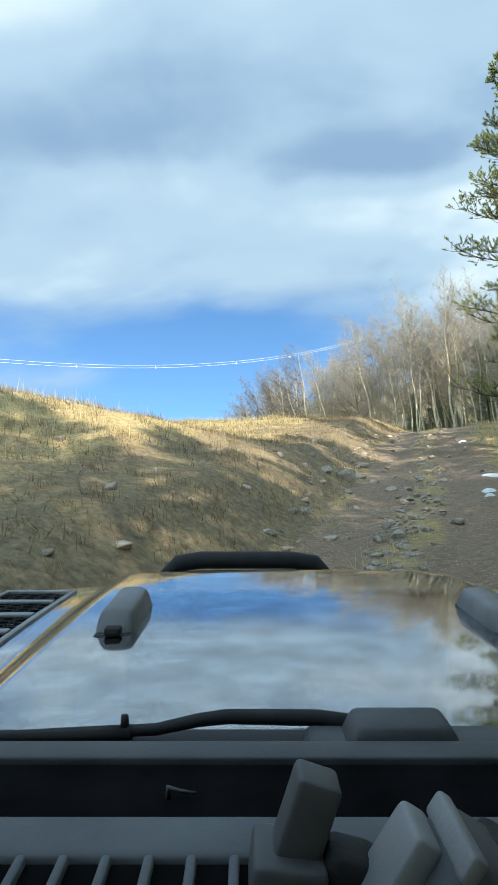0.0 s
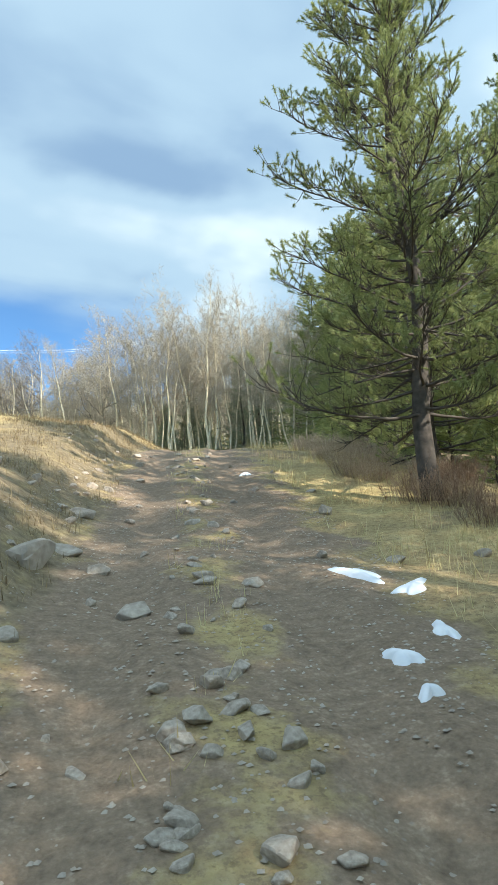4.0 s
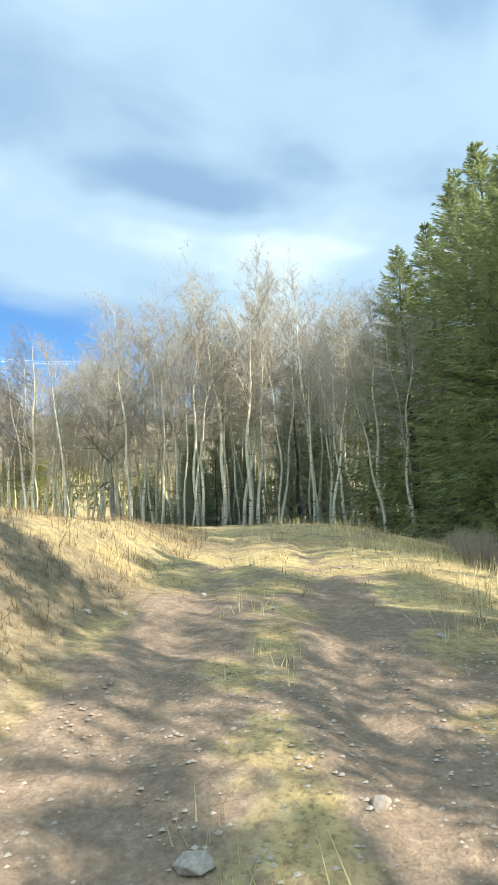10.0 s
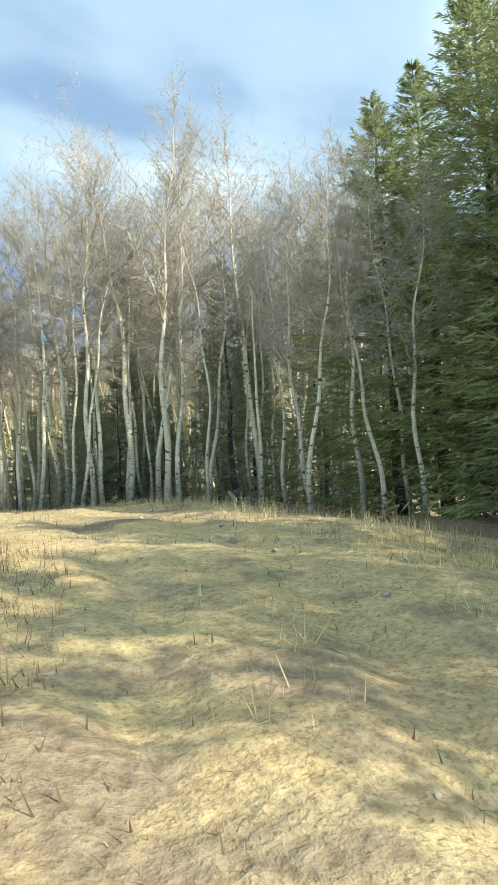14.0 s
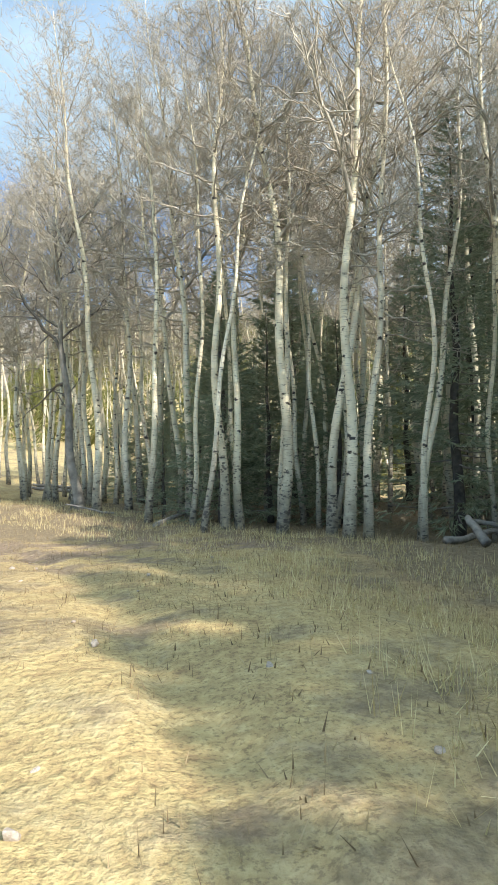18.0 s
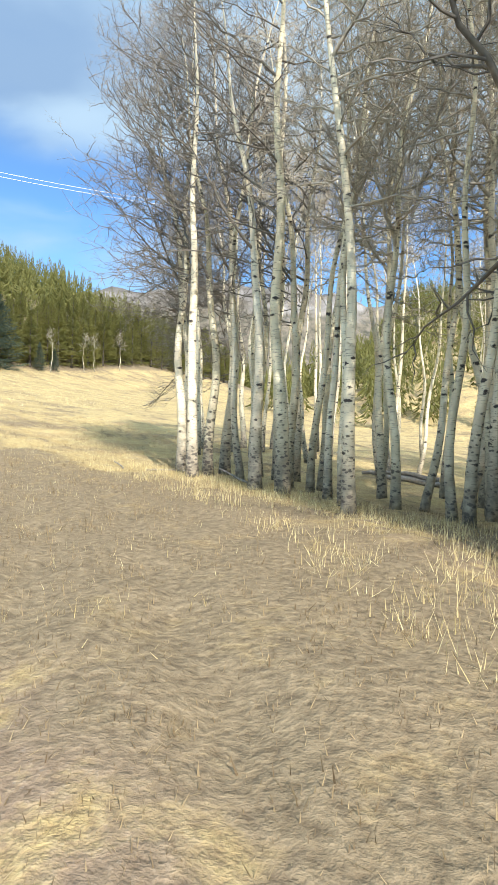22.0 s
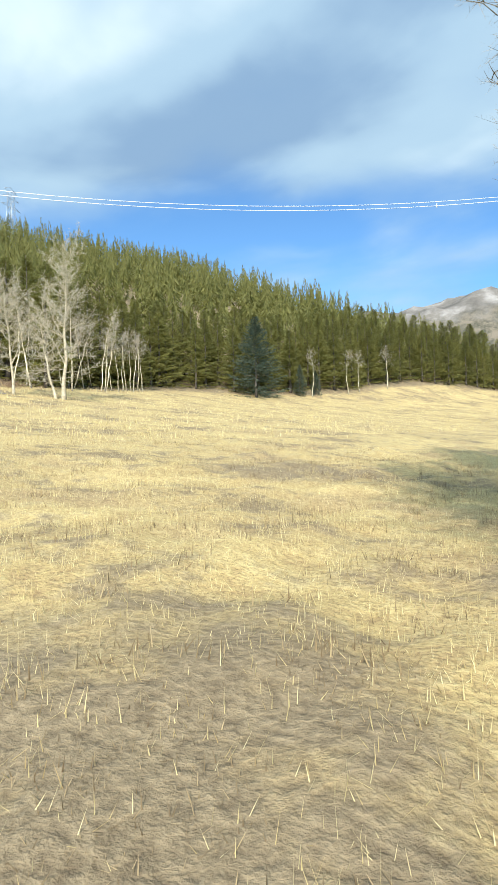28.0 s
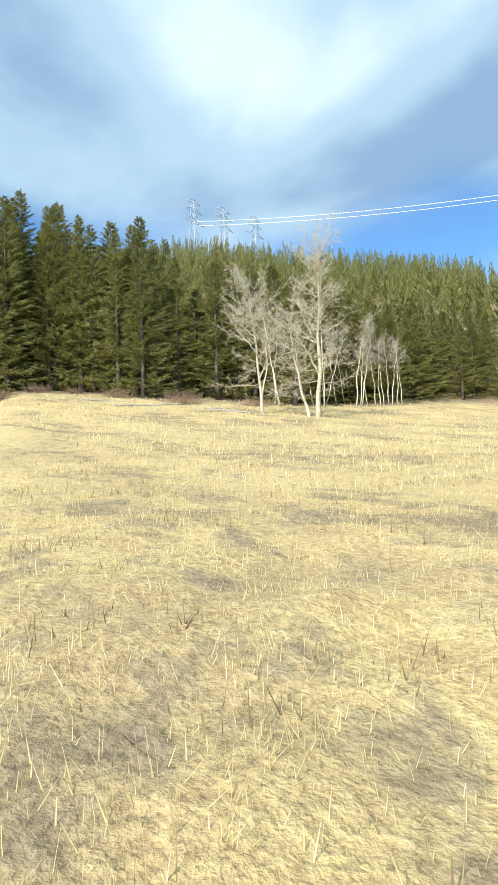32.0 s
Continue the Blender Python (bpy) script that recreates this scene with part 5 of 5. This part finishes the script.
def snow_patch(x, y, a, b, turn, seed):
    bm = bmesh.new()
    n, rings = 44, 5
    r = random.Random(seed)
    edge = [0.85 + 0.24 * math.sin(6.283 * j / n * 3 + seed) + 0.14 * math.sin(6.283 * j / n * 5 + 2 * seed) + r.uniform(-0.05, 0.05) for j in range(n)]
    rows = []
    for q in range(rings):
        f = q / (rings - 1)
        row = []
        for j in range(n):
            g = 6.283 * j / n
            px, py = math.cos(g) * a * f * edge[j], math.sin(g) * b * f * edge[j]
            wx, wy = x + px * math.cos(turn) - py * math.sin(turn), y + px * math.sin(turn) + py * math.cos(turn)
            row.append(bm.verts.new((wx, wy, height(wx, wy) + 0.05 * (1 - f ** 2) - 0.015 * (f > 0.9) + 0.01)))
        rows.append(row)
    for q in range(rings - 1):
        for j in range(n):
            bm.faces.new((rows[q][j], rows[q][(j + 1) % n], rows[q + 1][(j + 1) % n], rows[q + 1][j]))
    bmesh.ops.remove_doubles(bm, verts=bm.verts, dist=0.0005)
    tagged(new("snow_patch", bm_mesh(bm, "snow_patch", M["snow"])), "small melting patch of old snow on the dirt", "snow", "snow patches")


for k, (x, y, a, b, turn) in enumerate([(5.62, 14.35, 0.34, 0.17, 1.9), (5.82, 13.75, 0.30, 0.13, 0.5), (5.38, 12.8, 0.25, 0.11, 1.2), (4.68, 12.4, 0.18, 0.09, 2.2), (4.5, 11.9, 0.14, 0.07, 0.4), (7.9, 22.6, 0.17, 0.11, 0.2)]):
    snow_patch(x, y, a, b, turn, k)


def log(x, y, turn, length, r, tilt=0.0, label="grey fallen log on the ground", lift=0.0):
    g = Geo()
    n = 7
    rng = random.Random(int(x * 10 + y))
    dx, dy = math.cos(turn), math.sin(turn)
    pts = []
    for j in range(n + 1):
        u = j / n - 0.5
        px, py = x + dx * u * length, y + dy * u * length
        pts.append((px + rng.uniform(-0.03, 0.03), py, height(px, py) + r * 0.8 + lift + tilt * (u + 0.5)))
    g.tube(pts, [r * (1 - 0.35 * j / n) for j in range(n + 1)], 8)
    for _ in range(4):
        j = rng.randrange(1, n)
        q = curve_up(pts[j], (rng.gauss(0, 1), rng.gauss(0, 1), rng.uniform(0.2, 1)), rng.uniform(0.15, 0.5) * length * 0.3, 3, 0.1, rng, 0.2)
        g.tube(q, [r * 0.3, r * 0.22, r * 0.15, 0.004], 4)
    tagged(new("fallen_log", g.mesh("fallen_log", M["deadwood"])), label, "log", "fallen logs")


for j, a in enumerate([(12.4, 91.0, 2.9, 3.2, 0.14), (12.9, 91.5, 2.8, 2.8, 0.12), (11.9, 91.3, 3.0, 3.0, 0.13), (12.5, 91.2, 2.95, 2.6, 0.12, 0, "grey log on top of a low pile", 0.22), (2.7, 81.7, 2.2, 1.4, 0.03, 0.1, "thin broken branch lying on the dirt"), (10.6, 62.9, 1.2, 1.3, 0.035, 0, "thin broken branch lying on the dirt"), (9.6, 63.6, 2.4, 0.9, 0.045, 0, "thin broken branch lying on the dirt"),
        (8.6, 64.6, 0.4, 1.0, 0.03, 0, "thin broken branch lying on the dirt"), (14.6, 69.0, 2.8, 1.8, 0.04, 0.3, "thin broken branch lying on the dirt"), (23.8, 60.2, 0.5, 3.0, 0.10, 0.3), (25.6, 60.0, 2.5, 3.4, 0.09, 0.5), (22.9, 58.9, 1.5, 0.8, 0.12, 0.6, "broken pale stump at the edge of the grove"),
        (-60, 117.0, 0.6, 5.0, 0.10), (-62, 117.8, 0.2, 4.0, 0.09), (-71, 110, 1.2, 6.0, 0.10), (-66, 112, 1.5, 7.0, 0.12), (17.0, 66.0, 1.0, 2.5, 0.08, 0.2), (7.0, 80.9, 2.6, 1.6, 0.04, 0.2, "thin broken branch lying on the dirt"), (4.4, 81.9, 0.3, 1.5, 0.03, 0.1, "thin broken branch lying on the dirt")]):
    log(*a)


# ---- power line ----
def pylon(x, y, foot, tall):
    root = new("transmission_pylon")
    root.matrix_basis = Matrix.Translation((x, y, foot)) @ Matrix.Rotation(0.35, 4, "Z")
    for sx in (-1, 1):
        for sy in (-1, 1):
            g = Geo()
            g.tube([(sx * 3.0, sy * 3.0, 0), (sx * 1.1, sy * 1.1, tall * 0.6), (sx * 0.7, sy * 0.7, tall)], [0.16, 0.13, 0.10], 4)
            part("leg", g.mesh("leg", M["steel"]), root)
    for j in range(9):
        z0, z1 = tall * j / 9, tall * (j + 1) / 9
        w0, w1 = (3.0 - 1.9 * min(1, j / 5.4)), (3.0 - 1.9 * min(1, (j + 1) / 5.4))
        for sx, sy in ((1, 0), (-1, 0), (0, 1), (0, -1)):
            for q in (1, -1):
                ends = [(sx * w0, -q * w0, z0), (sx * w1, q * w1, z1)] if sx else [(-q * w0, sy * w0, z0), (q * w1, sy * w1, z1)]
                g = Geo()
                g.tube(ends, [0.06, 0.06], 4)
                part("brace", g.mesh("brace", M["steel"]), root)
    for z, reach in ((0.72, 6.0), (0.88, 5.0), (1.0, 4.0)):
        g = Geo()
        g.tube([(0, -reach, tall * z), (0, reach, tall * z)], [0.10, 0.10], 4)
        g.tube([(0, -reach, tall * z), (0, 0, tall * z + 1.6), (0, reach, tall * z)], [0.08, 0.08, 0.08], 4)
        part("crossarm", g.mesh("crossarm", M["steel"]), root)
    return tagged(root, "grey steel lattice transmission pylon on the hilltop", "pylon", "pylons of the power line")


PYLON = (-224.0, 204.0)
for j, (dx, dy) in enumerate(((0, 0), (4, 11), (8, 23))):
    px, py = PYLON[0] + dx, PYLON[1] + dy
    g0 = height(px, py)
    pylon(px, py, g0, 118 - 2.5 * j - g0)


def cable(name, off, side, radius, label):
    g = Geo()
    pts = []
    for j in range(41):
        s = 500.0 * j / 40
        z = 109.4 + off + 29.5 * s / 380 - 73.9 * (s / 380) * (1 - s / 380)
        pts.append((PYLON[0] + 0.755 * s - 0.656 * side, PYLON[1] + 0.656 * s + 0.755 * side, z))
    g.tube(pts, [radius] * 41, 5)
    tagged(new(name, g.mesh(name, M["cable"])), label, "cable", "cables of the power line")
    return pts


a = cable("power_cable", 1.2, 0.0, 0.10, "bright sunlit power cable across the sky")
b = cable("power_cable", 0.0, 1.2, 0.10, "bright sunlit power cable across the sky")
for j in (15, 19, 24, 28):
    bm = bmesh.new()
    bmesh.ops.create_uvsphere(bm, u_segments=12, v_segments=8, radius=0.42)
    bmesh.ops.create_cone(bm, cap_ends=True, segments=8, radius1=0.18, radius2=0.18, depth=1.6)
    ob = new("marker_ball", bm_mesh(bm, "marker_ball", M["ball"]))
    ob.location = b[j]
    tagged(ob, "white round marker ball on the power cable", "marker", "marker balls")

# ---- the vehicle's front end, at the foot of the climb ----
def car_material(name, colour, rough, coat=0.0, metal=0.0, spec=0.4):
    k = Nodes(name, rough, metal, spec)
    v = k.coords()
    c = tuple(min(1.0, q * 1.35 + 0.004) for q in colour)
    k.colour(k.mix(k.ramp(k.noise(v, 9.0, 5), [(0.4, 0.0), (0.7, 1.0)]), colour, c))
    k.b.inputs["Coat Weight"].default_value = coat
    k.b.inputs["Coat Roughness"].default_value = 0.03
    if not coat:
        k.bump(k.noise(v, 220.0, 2), 0.25, 0.002)
    return k.mat


M["paint"] = car_material("black_paint", (0.68, 0.69, 0.70), 0.05, 1.0, 1.0)
for node in M["paint"].node_tree.nodes:
    if node.type == "BSDF_PRINCIPLED":
        node.inputs["Coat IOR"].default_value = 1.6
M["plastic"] = car_material("black_plastic", (0.016, 0.017, 0.018), 0.6, 0, 0, 0.25)
M["rubber"] = car_material("black_rubber", (0.018, 0.018, 0.018), 0.75)
M["grey"] = car_material("grey_plastic", (0.045, 0.048, 0.052), 0.55)
M["dash"] = car_material("grey_dashboard_skin", (0.085, 0.095, 0.104), 0.65)
# near black: the shade inside trough, vent panel and vent recesses is in this colour
M["dark"] = car_material("painted_recess_shade", (0.003, 0.003, 0.0035), 0.95, 0, 0, 0.03)
M["frame_grey"] = car_material("glossy_grey_frame", (0.16, 0.17, 0.18), 0.25)
M["latch_grey"] = car_material("latch_grey", (0.13, 0.135, 0.14), 0.42)
M["mount_grey"] = car_material("mount_grey", (0.07, 0.073, 0.078), 0.55)
M["mount_silver"] = car_material("mount_silver", (0.20, 0.206, 0.212), 0.45)
M["rim"] = car_material("alloy", (0.30, 0.30, 0.31), 0.35, 0, 0.9)
CAR = look((0.026, 0.032, 1.772), (0.049, 2.006, 2.096), -5.9) @ pose(0, 0, 0, -90)
MID = 0.15  # the vehicle's middle line


def rounded_box(lo, hi, width=0.01, taper=0.0):
    """A box with its edges and corners rounded off by width; taper narrows its top."""
    bm = bmesh.new()
    bmesh.ops.create_cube(bm, size=1)
    bmesh.ops.subdivide_edges(bm, edges=bm.edges[:], cuts=5, use_grid_fill=True)
    r = min(width, 0.49 * min(b - a for a, b in zip(lo, hi)))
    for v in bm.verts:
        p, c = Vector(), Vector()
        for k in range(3):
            a, b = lo[k], hi[k]
            p[k] = (a, a + 0.29 * r, a + r, (a + b) / 2, b - r, b - 0.29 * r, b)[round((v.co[k] + 0.5) * 6)]
            c[k] = min(max(p[k], a + r), b - r)
        if (p - c).length > 1e-9:
            p = c + (p - c).normalized() * r
        f = 1 - taper * (p.z - lo[2]) / (hi[2] - lo[2])
        for k in (0, 1):
            m = (lo[k] + hi[k]) / 2
            p[k] = m + (p[k] - m) * f
        v.co = p
    return bm


def sheet(f, xs, ys, thick=0.012):
    """A curved panel over a grid of x and y with its height from f."""
    bm = bmesh.new()
    rows = [[bm.verts.new((x, y, f(x, y))) for x in xs] for y in ys]
    for a, b in zip(rows, rows[1:]):
        for j in range(len(xs) - 1):
            bm.faces.new((a[j], a[j + 1], b[j + 1], b[j]))
    bmesh.ops.solidify(bm, geom=bm.faces[:], thickness=thick)
    return bm


def bonnet_height(x, y):
    u, w = (y - 0.93) / 1.57, abs(x - MID) / 0.64
    z = -0.425 - 0.058 * abs(u) ** 2.2 - 0.016 * min(w, 1.0) ** 2
    z -= 0.046 * float(smooth(0.93, 1.07, w)) + 0.03 * max(0.0, w - 1.07)  # the shoulder, and the flank beside it
    return z - 0.06 * max(0.0, u - 0.93) ** 1.2 / 0.07


def make_car():
    car = new("off_road_vehicle")
    car.matrix_basis = CAR
    tagged(car, "glossy black off-road vehicle front with raised bonnet and dashboard", "car")
    part("bonnet", bm_mesh(sheet(bonnet_height, np.linspace(MID - 0.98, MID + 0.98, 99), np.linspace(0.93, 2.52, 50)), "bonnet", M["paint"]), car, "glossy black bonnet that mirrors the sky")
    for s in (-1, 1):
        part("fender", bm_mesh(rounded_box((MID + s * 0.93 - 0.05, 0.95, -1.0), (MID + s * 0.93 + 0.05, 2.45, -0.56), 0.03), "fender", M["paint"]), car)
        part("side_panel", bm_mesh(rounded_box((MID + s * 0.80 - 0.13, 0.55, -1.12), (MID + s * 0.80 + 0.13, 0.92, -0.56), 0.02), "side_panel", M["paint"]), car)
        cx = MID + s * 0.885
        edge = lambda y: bonnet_height(cx, y)
        vent = new("bonnet_vent")
        vent.parent = car
        tagged(vent, "louvred bonnet vent with a grey frame and dark mesh")
        for name, lo, hi in (("vent_frame", (cx - 0.125, 1.50), (cx - 0.105, 2.27)), ("vent_frame", (cx + 0.105, 1.50), (cx + 0.125, 2.27)), ("vent_frame", (cx - 0.104, 1.50), (cx + 0.104, 1.53)), ("vent_frame", (cx - 0.104, 2.24), (cx + 0.104, 2.27))):
            bm = rounded_box((*lo, -0.012), (*hi, 0.014), 0.005)
            for v in bm.verts:
                v.co.z += edge(v.co.y)
            part(name, bm_mesh(bm, name, M["frame_grey"]), vent)
        bm = rounded_box((cx - 0.104, 1.53, 0.001), (cx + 0.104, 2.24, 0.004), 0.001)
        for v in bm.verts:
            v.co.z += edge(v.co.y)
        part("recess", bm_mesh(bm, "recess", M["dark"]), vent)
        cells = Geo()  # hexagonal mesh in the recess
        for row in range(5):
            for col in range(16):
                hx, hy = cx - 0.088 + row * 0.044, 1.56 + col * 0.0415 + (row % 2) * 0.0207
                if hy < 2.22:
                    ring = [(hx + 0.022 * math.cos(k * 1.0472), hy + 0.022 * math.sin(k * 1.0472), edge(hy) + 0.006) for k in range(7)]
                    cells.tube(ring, [0.0022] * 7, 4, False)
        tagged(part("vent_mesh", cells.mesh("vent_mesh", M["plastic"]), vent), kind="stuff")
        for j in range(3):
            y0 = 1.66 + j * 0.19
            bm = rounded_box((cx - 0.104, y0, 0.006), (cx + 0.104, y0 + 0.035, 0.016), 0.004)
            for v in bm.verts:
                v.co.z += edge(v.co.y)
            part("slat", bm_mesh(bm, "slat", M["frame_grey"]), vent)
        latch = part("bonnet_latch", bm_mesh(rounded_box((MID + s * 0.46 - 0.050, 1.45, -0.462), (MID + s * 0.46 + 0.050, 1.77, -0.388), 0.024, 0.24), "bonnet_latch", M["latch_grey"]), car, "grey moulded bonnet latch")
        part("base", bm_mesh(rounded_box((MID + s * 0.46 - 0.047, 1.435, -0.475), (MID + s * 0.46 + 0.047, 1.76, -0.436), 0.012), "base", M["plastic"]), latch)
        part("hook", bm_mesh(rounded_box((MID + s * 0.46 - 0.018, 1.440, -0.436), (MID + s * 0.46 + 0.018, 1.47, -0.420), 0.004), "hook", M["plastic"]), latch)
        wheel = Geo()
        prof = [(0.20, -0.13), (0.36, -0.14), (0.41, -0.10), (0.42, 0.0), (0.41, 0.10), (0.36, 0.14), (0.20, 0.13)]
        n = 36
        for j in range(n):
            g = 6.28319 * j / n
            for r, w in prof:
                wheel.v.append((MID + s * 0.80 + w, 1.78 + math.cos(g) * r, -1.36 + math.sin(g) * r))
        for j in range(n):
            for q in range(6):
                a, b = j * 7 + q, ((j + 1) % n) * 7 + q
                wheel.f.append((a, b, b + 1, a + 1))
        w = part("wheel", wheel.mesh("wheel", M["rubber"]), car, "wide black off-road tyre")
        bm = bmesh.new()
        bmesh.ops.create_cone(bm, cap_ends=True, segments=28, radius1=0.22, radius2=0.20, depth=0.20)
        bmesh.ops.rotate(bm, verts=bm.verts, matrix=Matrix.Rotation(radians(90), 3, "Y"))
        bmesh.ops.translate(bm, verts=bm.verts, vec=(MID + s * 0.80, 1.78, -1.36))
        part("rim", bm_mesh(bm, "rim", M["rim"], False), w)
    part("grille", bm_mesh(rounded_box((MID - 0.62, 2.44, -1.02), (MID + 0.62, 2.54, -0.58), 0.02), "grille", M["plastic"]), car)
    part("bumper", bm_mesh(rounded_box((MID - 0.85, 2.50, -1.22), (MID + 0.85, 2.74, -1.00), 0.04), "bumper", M["plastic"]), car)
    g = Geo()
    arc = [(-0.33, 2.62, -1.02), (-0.345, 2.64, -0.70), (-0.335, 2.64, -0.545), (-0.29, 2.64, -0.500), (-0.20, 2.64, -0.486), (0.18, 2.64, -0.486), (0.27, 2.64, -0.500), (0.31, 2.64, -0.545), (0.32, 2.64, -0.70), (0.305, 2.62, -1.02)]
    g.tube(arc, [0.036] * len(arc), 12)
    part("guard_hoop", g.mesh("guard_hoop", M["plastic"]), car, "black tubular guard hoop ahead of the bonnet")
    part("cowl", bm_mesh(rounded_box((-0.75, 0.80, -0.46), (1.05, 0.94, -0.418), 0.012), "cowl", M["plastic"]), car)
    cover = part("cowl_cover", bm_mesh(rounded_box((0.066, 0.80, -0.45), (0.56, 0.89, -0.390), 0.010, 0.05), "cowl_cover", M["grey"]), car)
    part("bump", bm_mesh(rounded_box((0.118, 0.80, -0.41), (0.282, 0.892, -0.361), 0.014, 0.26), "bump", M["grey"]), cover)
    part("screen_frame", bm_mesh(rounded_box((-0.75, 0.755, -0.44), (1.05, 0.80, -0.372), 0.005), "screen_frame", M["grey"]), car)
    g = Geo()
    g.tube([(-0.36, 0.90, -0.415), (-0.25, 0.90, -0.412), (-0.165, 0.90, -0.409)], [0.008, 0.011, 0.012], 8)
    blade = part("wiper_blade", g.mesh("wiper_blade", M["rubber"]), car, "black rubber wiper blade")
    g = Geo()
    g.tube([(-0.20, 0.90, -0.408), (-0.13, 0.90, -0.404), (-0.07, 0.90, -0.391), (-0.03, 0.90, -0.386), (0.10, 0.90, -0.388), (0.16, 0.89, -0.395)], [0.008, 0.009, 0.010, 0.011, 0.012, 0.014], 8)
    part("wiper_arm", g.mesh("wiper_arm", M["plastic"]), car)
    bm = bmesh.new()
    bmesh.ops.create_cone(bm, cap_ends=True, segments=10, radius1=0.007, radius2=0.005, depth=0.02)
    bmesh.ops.translate(bm, verts=bm.verts, vec=(-0.175, 0.90, -0.394))
    part("clip", bm_mesh(bm, "clip", M["plastic"]), blade)
    # trough and vent panel take the near-black colour in place of real shade
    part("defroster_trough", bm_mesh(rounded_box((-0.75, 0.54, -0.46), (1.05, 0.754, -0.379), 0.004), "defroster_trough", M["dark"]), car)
    part("dashboard", bm_mesh(rounded_box((-0.75, 0.482, -0.60), (1.05, 0.538, -0.312), 0.008), "dashboard", M["dash"]), car, "soft grey dashboard top")
    for j in range(18):
        x = -0.239 + j * 0.032
        part("vent_rib", bm_mesh(rounded_box((x, 0.40, -0.335), (x + 0.008, 0.4805, -0.309), 0.003), "vent_rib", M["dash"]), car)
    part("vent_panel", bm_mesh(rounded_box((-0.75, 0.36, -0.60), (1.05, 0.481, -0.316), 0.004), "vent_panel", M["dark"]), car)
    g = Geo()
    g.tube([(-0.086, 0.68, -0.381), (-0.086, 0.68, -0.367), (-0.074, 0.68, -0.371), (-0.057, 0.68, -0.3735)], [0.0035, 0.003, 0.0025, 0.002], 6)
    part("sensor", g.mesh("sensor", M["grey"]), car)

    part("roof", bm_mesh(rounded_box((MID - 0.72, -1.6, 0.26), (MID + 0.72, 0.30, 0.33), 0.03), "roof", M["paint"]), car)
    for s in (-1, 1):
        g = Geo()
        g.tube([(MID + s * 0.80, 0.84, -0.44), (MID + s * 0.74, 0.30, 0.28)], [0.04, 0.04], 8)
        part("pillar", g.mesh("pillar", M["paint"]), car)
        g = Geo()
        g.tube([(MID + s * 0.74, -1.5, 0.28), (MID + s * 0.80, -1.6, -0.50)], [0.05, 0.05], 8)
        part("pillar", g.mesh("pillar", M["paint"]), car)
        part("side_panel", bm_mesh(rounded_box((MID + s * 0.80 - 0.06, -1.65, -1.12), (MID + s * 0.80 + 0.06, 0.56, -0.50), 0.02), "side_panel", M["paint"]), car)
    mount = new("phone_mount")
    mount.matrix_basis = CAR
    tagged(mount, "grey plastic phone mount clamped on the dashboard", "phone mount")
    for name, lo, hi, turn, width, mat in (("arm", (0.020, 0.44, -0.325), (0.053, 0.475, -0.235), 18, 0.005, "mount_grey"), ("foot", (0.000, 0.425, -0.335), (0.052, 0.482, -0.286), 6, 0.006, "mount_grey"),
                                           ("base", (0.005, 0.40, -0.335), (0.16, 0.478, -0.305), 0, 0.008, "plastic"), ("hinge", (0.050, 0.43, -0.312), (0.092, 0.47, -0.284), 14, 0.010, "plastic"),
                                           ("clamp", (0.086, 0.40, -0.320), (0.108, 0.45, -0.248), 32, 0.006, "mount_silver"), ("cradle", (0.108, 0.37, -0.325), (0.158, 0.45, -0.250), 32, 0.016, "mount_grey"),
                                           ("ridge", (0.126, 0.372, -0.262), (0.138, 0.448, -0.243), 32, 0.004, "mount_silver"), ("pad", (0.146, 0.36, -0.31), (0.178, 0.45, -0.262), 32, 0.008, "plastic")):
        bm = rounded_box(lo, hi, width)
        c = Vector([(a + b) / 2 for a, b in zip(lo, hi)])
        bmesh.ops.rotate(bm, verts=bm.verts, cent=c, matrix=Matrix.Rotation(radians(turn), 3, "Y"))
        part(name, bm_mesh(bm, name, M[mat]), mount)


make_car()
